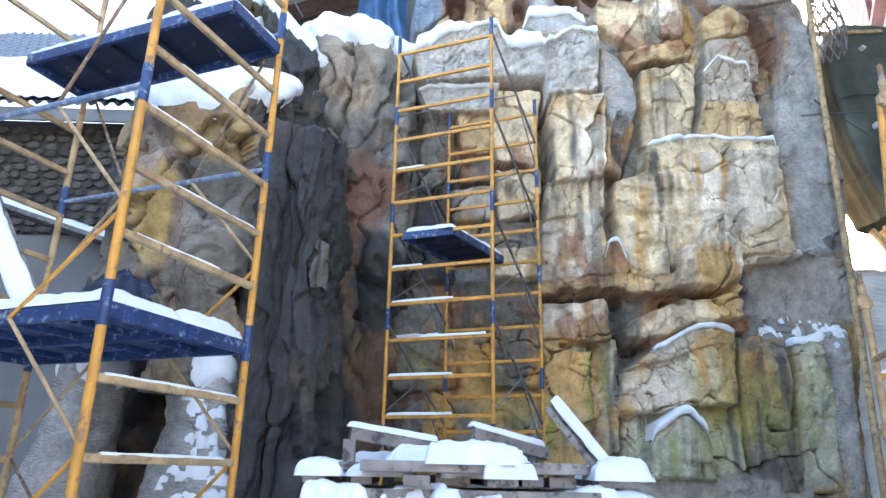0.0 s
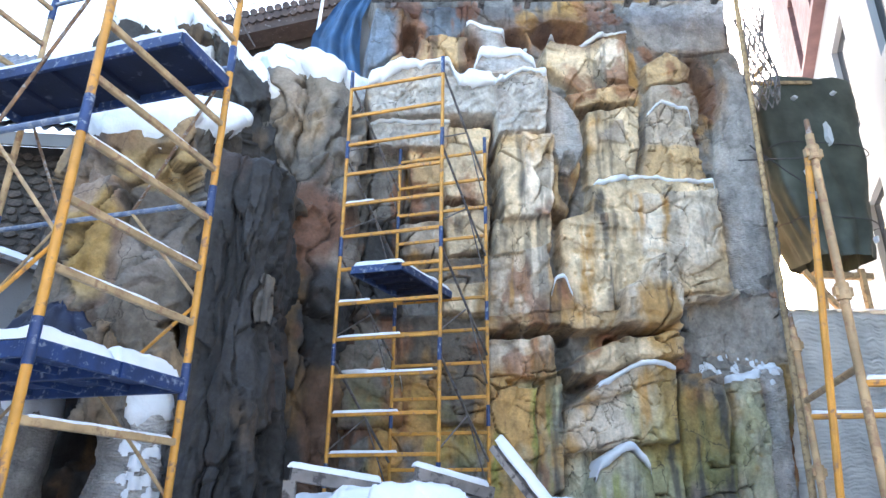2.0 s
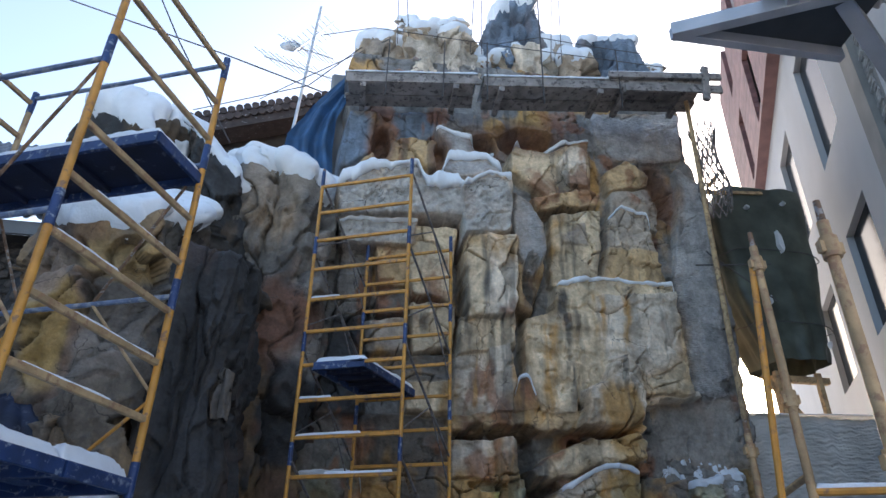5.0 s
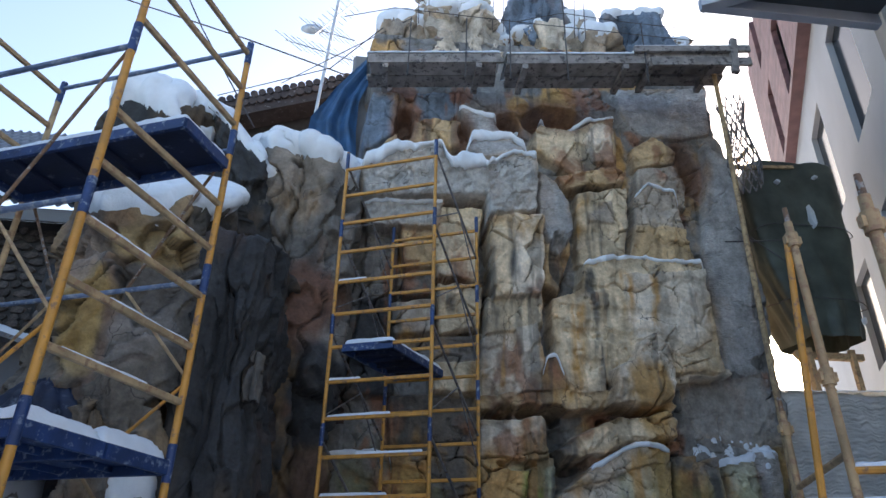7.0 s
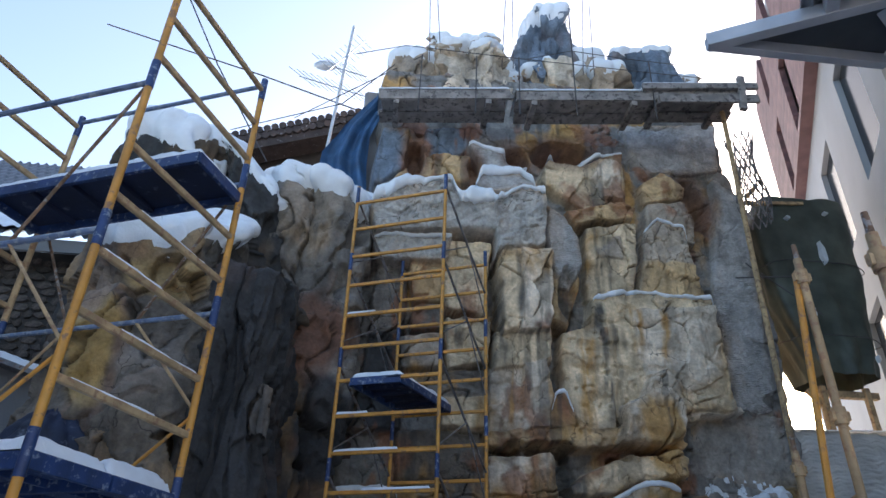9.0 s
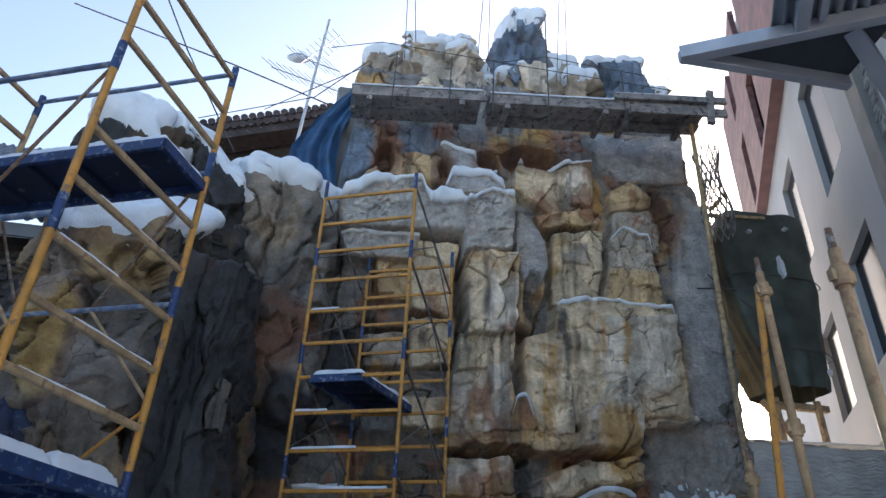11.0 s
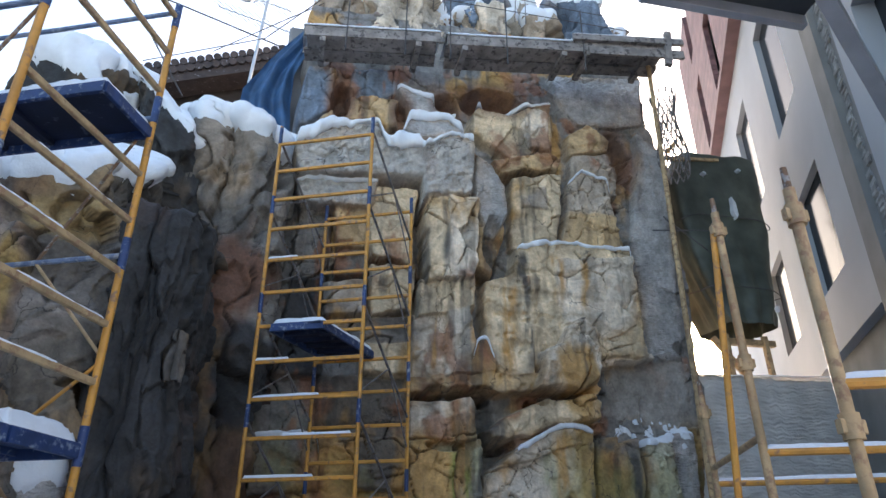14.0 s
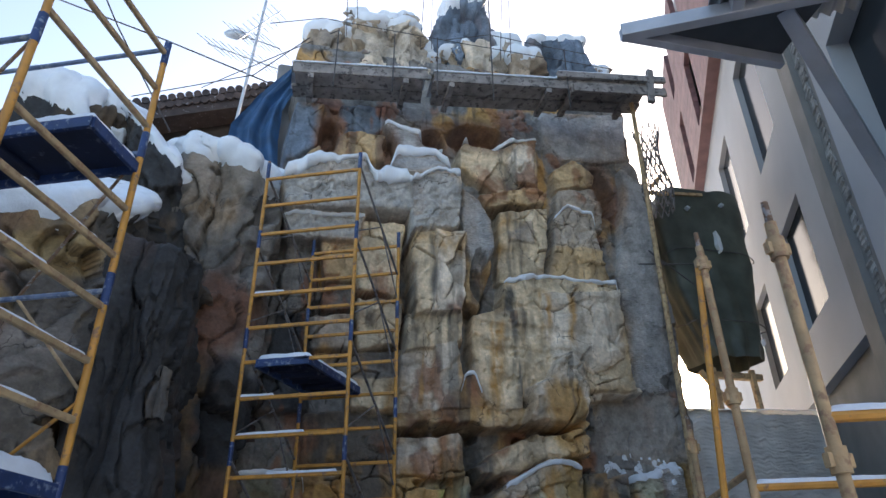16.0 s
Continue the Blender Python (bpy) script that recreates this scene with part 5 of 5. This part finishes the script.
part("bearer", mesh("bearer", bar((6.45, 10.35, 4.8), (7.4, 10.35, 4.8), 0.1, 0.1), FRESHWOOD), rack)
for a, b in (((5.85, 10.0, 8.1), (6.15, 10.1, 8.45)), ((5.8, 10.05, 8.0), (6.9, 10.1, 8.12))):
    part("stick", mesh("stick", bar(a, b, 0.06, 0.06), FRESHWOOD), rack)

# ---- plain unseen walls, added to close the yard and block sky light ----
yard = new("sky_block_west", mesh("sky_block_west", bar((-7.6, -9, 3.6), (-7.6, 9.5, 3.6), 0.3, 7.2), GREYWALL))
tagged(yard, "unseen plain grey wall added on the west to block sky light", "wall", kind="structure")
yard = new("sky_block_south", mesh("sky_block_south", bar((-7.4, -9, 3.0), (9, -9, 3.0), 0.3, 6.0), GREYWALL))
tagged(yard, "unseen plain grey wall added behind the yard to block sky light", "wall", kind="structure")

# ---- left: the roofed house ----
hut = thing("tiled_house", "low house with dark stone cladding and snowy tiled roof", "house", (-6, 10.5, 0))
part("wall", mesh("wall", bar((-9.5, 10.4, 3.1), (-3.4, 10.4, 3.1), 0.3, 6.2), MORTAR), hut, "dark mortar wall behind stone cladding")
part("lower_wall", mesh("lower_wall", bar((-9.5, 9.7, 2.1), (-3.6, 9.7, 2.1), 0.2, 4.2), GREYWALL), hut, "smooth grey rendered lower wall")
s, t = np.meshgrid(np.linspace(-9.8, -3.2, 300), np.linspace(0, 1, 200))
step_t = t * 16
Zr = 6.2 + t * 4.4 + 0.035 * np.sin(s * 2 * math.pi / 0.19) + 0.03 * (1 - (step_t % 1))
W = np.stack([s, 9.75 + t * 4.6, Zr], -1)
part("roof", grid_mesh("roof", W, TILE), hut, "dark wavy roof tiles")
part("fascia", mesh("fascia", bar((-9.8, 9.85, 6.1), (-3.2, 9.85, 6.1), 0.05, 0.2), GREYWALL), hut)
m = step(0.05, -0.1, t - 0.52 + 0.10 * fbm(s * 1.2, t * 3, s * 0, 4) - 0.35 * step(-6.2, -5.2, s))
W2 = soften(W, 5)
W2[..., 2] += 0.12 * m - 0.03
cellm = np.minimum(m[:-1, :-1], m[1:, 1:]) > 0.05
tagged(new("snow_cover", grid_mesh("snow_cover", W2, SNOW, cellm)), "snow sheet sliding off the tiled roof", "snow", kind="stuff")
ledge = thing("snowy_ledge", "sloping metal ledge edged with snow", "ledge", (-5, 9.4, 4.3))
part("board", mesh("board", bar((-7.2, 9.45, 5.0), (-4.1, 9.45, 4.02), 0.35, 0.06), STEEL), ledge)
snow_slab((-7.2, 9.28, 5.03), (3.1, 0, -0.98), (0, 0.34, 0), 0.1, "snow on the sloping ledge")

# stone cladding
shapes = []
for i in range(8):
    rs = random.Random(70 + i)
    ring = [(rs.uniform(0.38, 0.52) * math.cos(a), rs.uniform(0.40, 0.52) * math.sin(a)) for a in [2 * math.pi * (k + rs.uniform(-0.25, 0.25)) / 7 for k in range(7)]]
    vs = [(x, 0.0, z) for x, z in ring] + [(x * 0.86, -1.0, z * 0.86) for x, z in ring] + [(0, -1.15, 0)]
    fs = [(k, (k + 1) % 7, 7 + (k + 1) % 7, 7 + k) for k in range(7)] + [(7 + k, 7 + (k + 1) % 7, 14) for k in range(7)]
    shapes.append(to_mesh("stone", vs, fs, STONE, False))
rs = random.Random(5)
for row in range(16):
    x = -7.0 + rs.uniform(0, 0.1)
    while x < -3.95:
        w = rs.uniform(0.14, 0.3)
        ob = new("stone", shapes[rs.randrange(8)])
        ob.parent = hut
        ob.location = Vector((x + w / 2, 10.255, 4.25 + row * 0.118 + rs.uniform(-0.015, 0.015))) - hut.location
        ob.scale = (w * 1.08, rs.uniform(0.03, 0.06), 0.135)
        x += w
board = thing("leaning_board", "long board leaning on the scaffold deck, white with snow", "board", (-2.4, 5.3, 2.2))
part("board", mesh("board", bar((-2.62, 5.5, 2.2), (-3.35, 5.75, 3.25), 0.17, 0.04, (0.5, -0.8, 0.3)), WOOD), board)
snow_slab((-2.70, 5.42, 2.23), (-0.73, 0.25, 1.05), (0.16, 0.05, 0.0), 0.03, "snow frozen to a leaning board")

# ---- stack of boards in front ----
stack = thing("board_stack", "untidy stack of snow-covered boards on trestles", "stack of boards", (0.2, 6.6, 0))
count = 0
for lay in range(5):
    z = 1.06 + 0.085 * lay
    rs = random.Random(900 + lay)
    if lay % 2:
        for i in range(8):
            x = -0.78 + 0.27 * i + rs.uniform(-0.08, 0.08)
            y0 = 5.75 + rs.uniform(-0.12, 0.25)
            part("board", mesh("board", bar((x, y0, z), (x + rs.uniform(-0.1, 0.1), 7.2, z), rs.uniform(0.13, 0.2), rs.uniform(0.045, 0.07)), WOOD), stack)
            if rs.random() < 0.85:
                snow_slab((x - 0.12, y0 - 0.03, z + 0.02), (0.28 + rs.uniform(0, 0.2), 0, 0), (0, 0.7, 0.01), rs.uniform(0.08, 0.13), "lumpy snow on a board of the stack", 0.7)
    else:
        for i in range(4):
            y = 5.85 + 0.34 * i + rs.uniform(-0.05, 0.05)
            x0, x1 = -0.85 + rs.uniform(-0.12, 0.35), 1.2 + rs.uniform(-0.5, 0.22)
            part("board", mesh("board", bar((x0, y, z), (x1, y + rs.uniform(-0.08, 0.08), z), rs.uniform(0.14, 0.22), rs.uniform(0.045, 0.07)), WOOD), stack)
            if lay == 4:
                xa = x0 + rs.uniform(0.0, 0.5)
                snow_slab((xa, y - 0.15, z + 0.02), (rs.uniform(0.6, 1.3), 0, 0), (0, 0.34, 0), rs.uniform(0.10, 0.16), "lumpy snow on a board of the stack", 0.7)
for x in (-0.6, 0.2, 1.0):
    for y in (6.1, 7.1):
        part("leg", mesh("leg", bar((x, y, 0), (x, y, 1.03), 0.1, 0.1, (0, 1, 0)), WOOD), stack)
for a, b in (((-0.70, 6.5, 1.64), (0.0, 6.7, 1.54)), ((0.22, 6.5, 1.66), (0.82, 6.7, 1.52))):
    beam = thing("timber_beam", "grey timber beam propped on the board stack, snow on top", "beam", a, "propped beams")
    part("beam", mesh("beam", bar(a, b, 0.09, 0.1), WOOD), beam)
    part("prop", mesh("prop", bar((a[0], a[1], 1.38), (a[0], a[1], a[2] - 0.05), 0.09, 0.09, (0, 1, 0)), WOOD), beam)
    snow_slab((a[0] - 0.03, a[1] - 0.06, a[2] + 0.05), (b[0] - a[0], b[1] - a[1], b[2] - a[2]), (0, 0.12, 0), 0.045, "snow on a timber beam")
plank = new("leaning_plank", mesh("leaning_plank", bar((0.80, 6.4, 1.84), (1.16, 6.15, 1.32), 0.13, 0.045, (0.6, -0.5, 0.45)), WOOD))
tagged(plank, "snow-covered plank leaning against the stack", "plank")
snow_slab((0.78, 6.32, 1.89), (0.36, -0.25, -0.52), (0.07, 0.08, 0.05), 0.025, "snow on a leaning plank")

# ---- behind: roof ridge, antenna, blue sheet ----
ridge = thing("far_house", "house behind with a dark brown roof edge", "house", (-3, 16, 0))
part("wall", mesh("wall", bar((-4.6, 16.4, 5.7), (0.5, 16.4, 5.7), 3.0, 11.4), MORTAR), ridge)
EAVE = material("dark_brown_roof_tile", (0.05, 0.036, 0.033), 0.75, 0, 5, 0.3, 0.3, 20, (0.3, 0.3, 0.32), 0.02, 0.25)
part("gable", mesh("gable", bar((-4.9, 15.2, 10.75), (0.5, 15.2, 12.75), 0.3, 1.1), MORTAR), ridge)
part("roof_edge", mesh("roof_edge", bar((-4.9, 14.6, 11.32), (0.5, 14.6, 13.32), 0.6, 0.5), EAVE), ridge, "dark brown roof edge")
for i in range(30):
    x = -4.8 + 0.18 * i
    for row in range(2):
        z = 11.32 + (x + 4.9) * 0.3704 + 0.29 - 0.24 * row
        part("roof_tile", round_mesh("roof_tile", tube((x, 14.26 - 0.03 * row, z), (x + 0.02, 15.1, z + 0.1), 0.095, 8), EAVE), ridge)
ant = thing("tv_antenna", "pale metal aerial mast with long comb antennas and a small dish", "antenna", (-1.85, 13.0, 8))
part("mast", round_mesh("mast", tube((-1.85, 13, 8), (-1.45, 13, 14.6), 0.035, 10), WHITEMETAL), ant)
for zb, ln, n_el in ((13.6, 1.6, 9), (12.5, 2.2, 12), (13.1, 1.2, 8)):
    x0 = -1.85 + 0.4 * (zb - 8) / 6.6
    d = Vector((0.92, -0.1, -0.35)) if zb != 13.6 else Vector((0.5, 0.1, 0.8))
    a, b = Vector((x0, 13, zb)) - d * ln * 0.5, Vector((x0, 13, zb)) + d * ln * 0.5
    part("boom", round_mesh("boom", tube(a, b, 0.015, 6), WHITEMETAL), ant)
    for i in range(n_el):
        p = a.lerp(b, (i + 0.5) / n_el)
        e = Vector((0.35, 0.5, 0.1)) * (0.5 if zb == 13.6 else 0.75)
        part("element", round_mesh("element", tube(p - e, p + e, 0.008, 5), WHITEMETAL), ant)
th, v = np.meshgrid(np.linspace(0, 2 * math.pi, 24, endpoint=False), np.linspace(0, 1, 6))
part("dish", grid_mesh("dish", np.stack([-2.0 + 0.27 * v * np.cos(th), 12.9 + 0.12 * v ** 2, 13.2 + 0.16 * v * np.sin(th)], -1), WHITEMETAL, None, True), ant)
s, t = np.meshgrid(np.linspace(0, 1, 60), np.linspace(0, 1, 90))
KEY = (0, 0.22, 0.45, 0.75, 1)
Xs = (1 - s) * np.interp(t, KEY, (0.23, -0.36, -0.62, -0.62, -0.56)) + s * np.interp(t, KEY, (0.22, -0.53, -1.01, -1.36, -1.38))
Zs = (1 - s) * np.interp(t, KEY, (10.32, 9.73, 8.93, 8.23, 7.47)) + s * np.interp(t, KEY, (10.50, 10.03, 9.23, 8.39, 7.56))
Ys = 10.0 + 0.5 * (1 - t) + 0.10 * np.sin(s * 14 + 3 * t) * t + 0.08 * fbm(s * 4, t * 3, s * 0, 3)
blue = new("blue_sheet", grid_mesh("blue_sheet", np.stack([Xs, Ys, Zs], -1), TARPBLUE))
tagged(blue, "blue tarpaulin hanging down behind the rock", "tarpaulin")

# ---- wires, rods and the mesh cage ----
def wire(name, label, category, pts, r=0.008, mat=WIRE):
    cu = bpy.data.curves.new(name, "CURVE")
    cu.dimensions, cu.bevel_depth, cu.bevel_resolution = "3D", r, 1
    sp = cu.splines.new("POLY")
    sp.points.add(len(pts) - 1)
    for p, q in zip(sp.points, pts):
        p.co = (*q, 1)
    cu.materials.append(mat)
    ob = new(name, cu)
    return tagged(ob, label, category)


for x in (0.15, 1.05, 1.75, 2.65, 3.9):
    wire("steel_rod", "thin upright reinforcing rod at the walkway", "rod", [(x, walk_y(x) - 0.06, 8.6), (x + 0.02, walk_y(x) - 0.06, 9.85 + 1.1 * (x == 2.65))], 0.011)
for z, x0, x1 in ((9.95, -0.9, 5.35), (10.2, 1.9, 5.35)):
    wire("rope_rail", "thin wire guard rail along the walkway", "wire", [(x0, 9.1, z - 0.3), (x0 + 0.8, 9.1, z), ((x0 + x1) / 2, 9.1, z - 0.06), (x1, 9.1, z - 0.1)], 0.007)

# wire cage hanging beside the rock
def cage_at(a, v):
    r = 0.2 + 0.05 * math.sin(v * 7)
    return (5.68 + r * math.cos(a), 9.6 + r * math.sin(a), 7.3 + v * 1.7)


cage = thing("wire_cage", "tube of bent wire mesh for the next rock form", "wire mesh", (5.66, 9.6, 7.2))
for i in range(12):
    for turn_dir in (1, -1):
        pts = [cage_at(2 * math.pi * i / 12 + turn_dir * 2.4 * k / 14, k / 14) for k in range(15)]
        part("mesh_wire", mesh("mesh_wire", join(*[tube(p, q, 0.012, 4) for p, q in zip(pts, pts[1:])]), STEEL), cage)
for x, top in ((0.35, 0.1), (1.75, 1.95), (3.35, 3.6)):
    for dx in (0.0, 0.22):
        wire("hanging_line", "thin line hanging from above to the crest", "line", [(x + dx, 10.4, 11.0), (top + 0.08, 10.2, 16.5)], 0.008)
for pts in (((-3.5, 12, 10.2), (-1.2, 10.6, 9.9), (-0.3, 10.2, 10.6)), ((-2.5, 13, 11.5), (-0.9, 11, 10.8), (0.2, 10.5, 11.2))):
    wire("stay_wire", "thin stay wire running down behind the rock", "wire", pts, 0.01)
wire("overhead_cable", "overhead cable crossing the sky", "cable", [(-9, 16, 17), (-4, 15, 14.6), (0, 15, 13.2)], 0.02)
wire("overhead_cable", "overhead cable crossing the sky", "cable", [(-4.5, 9.0, 12.0), (-3.2, 9.6, 9.6), (-2.2, 10, 8.0)], 0.012)
for pts in (((4.9, 9.3, 6.1), (5.9, 9.0, 6.05)), ((5.1, 9.2, 6.25), (6.1, 9.3, 5.6)), ((5.05, 9.2, 6.3), (5.2, 9.1, 6.0))):
    wire("steel_rod", "bent reinforcing rod sticking out of the rock", "rod", pts, 0.01)
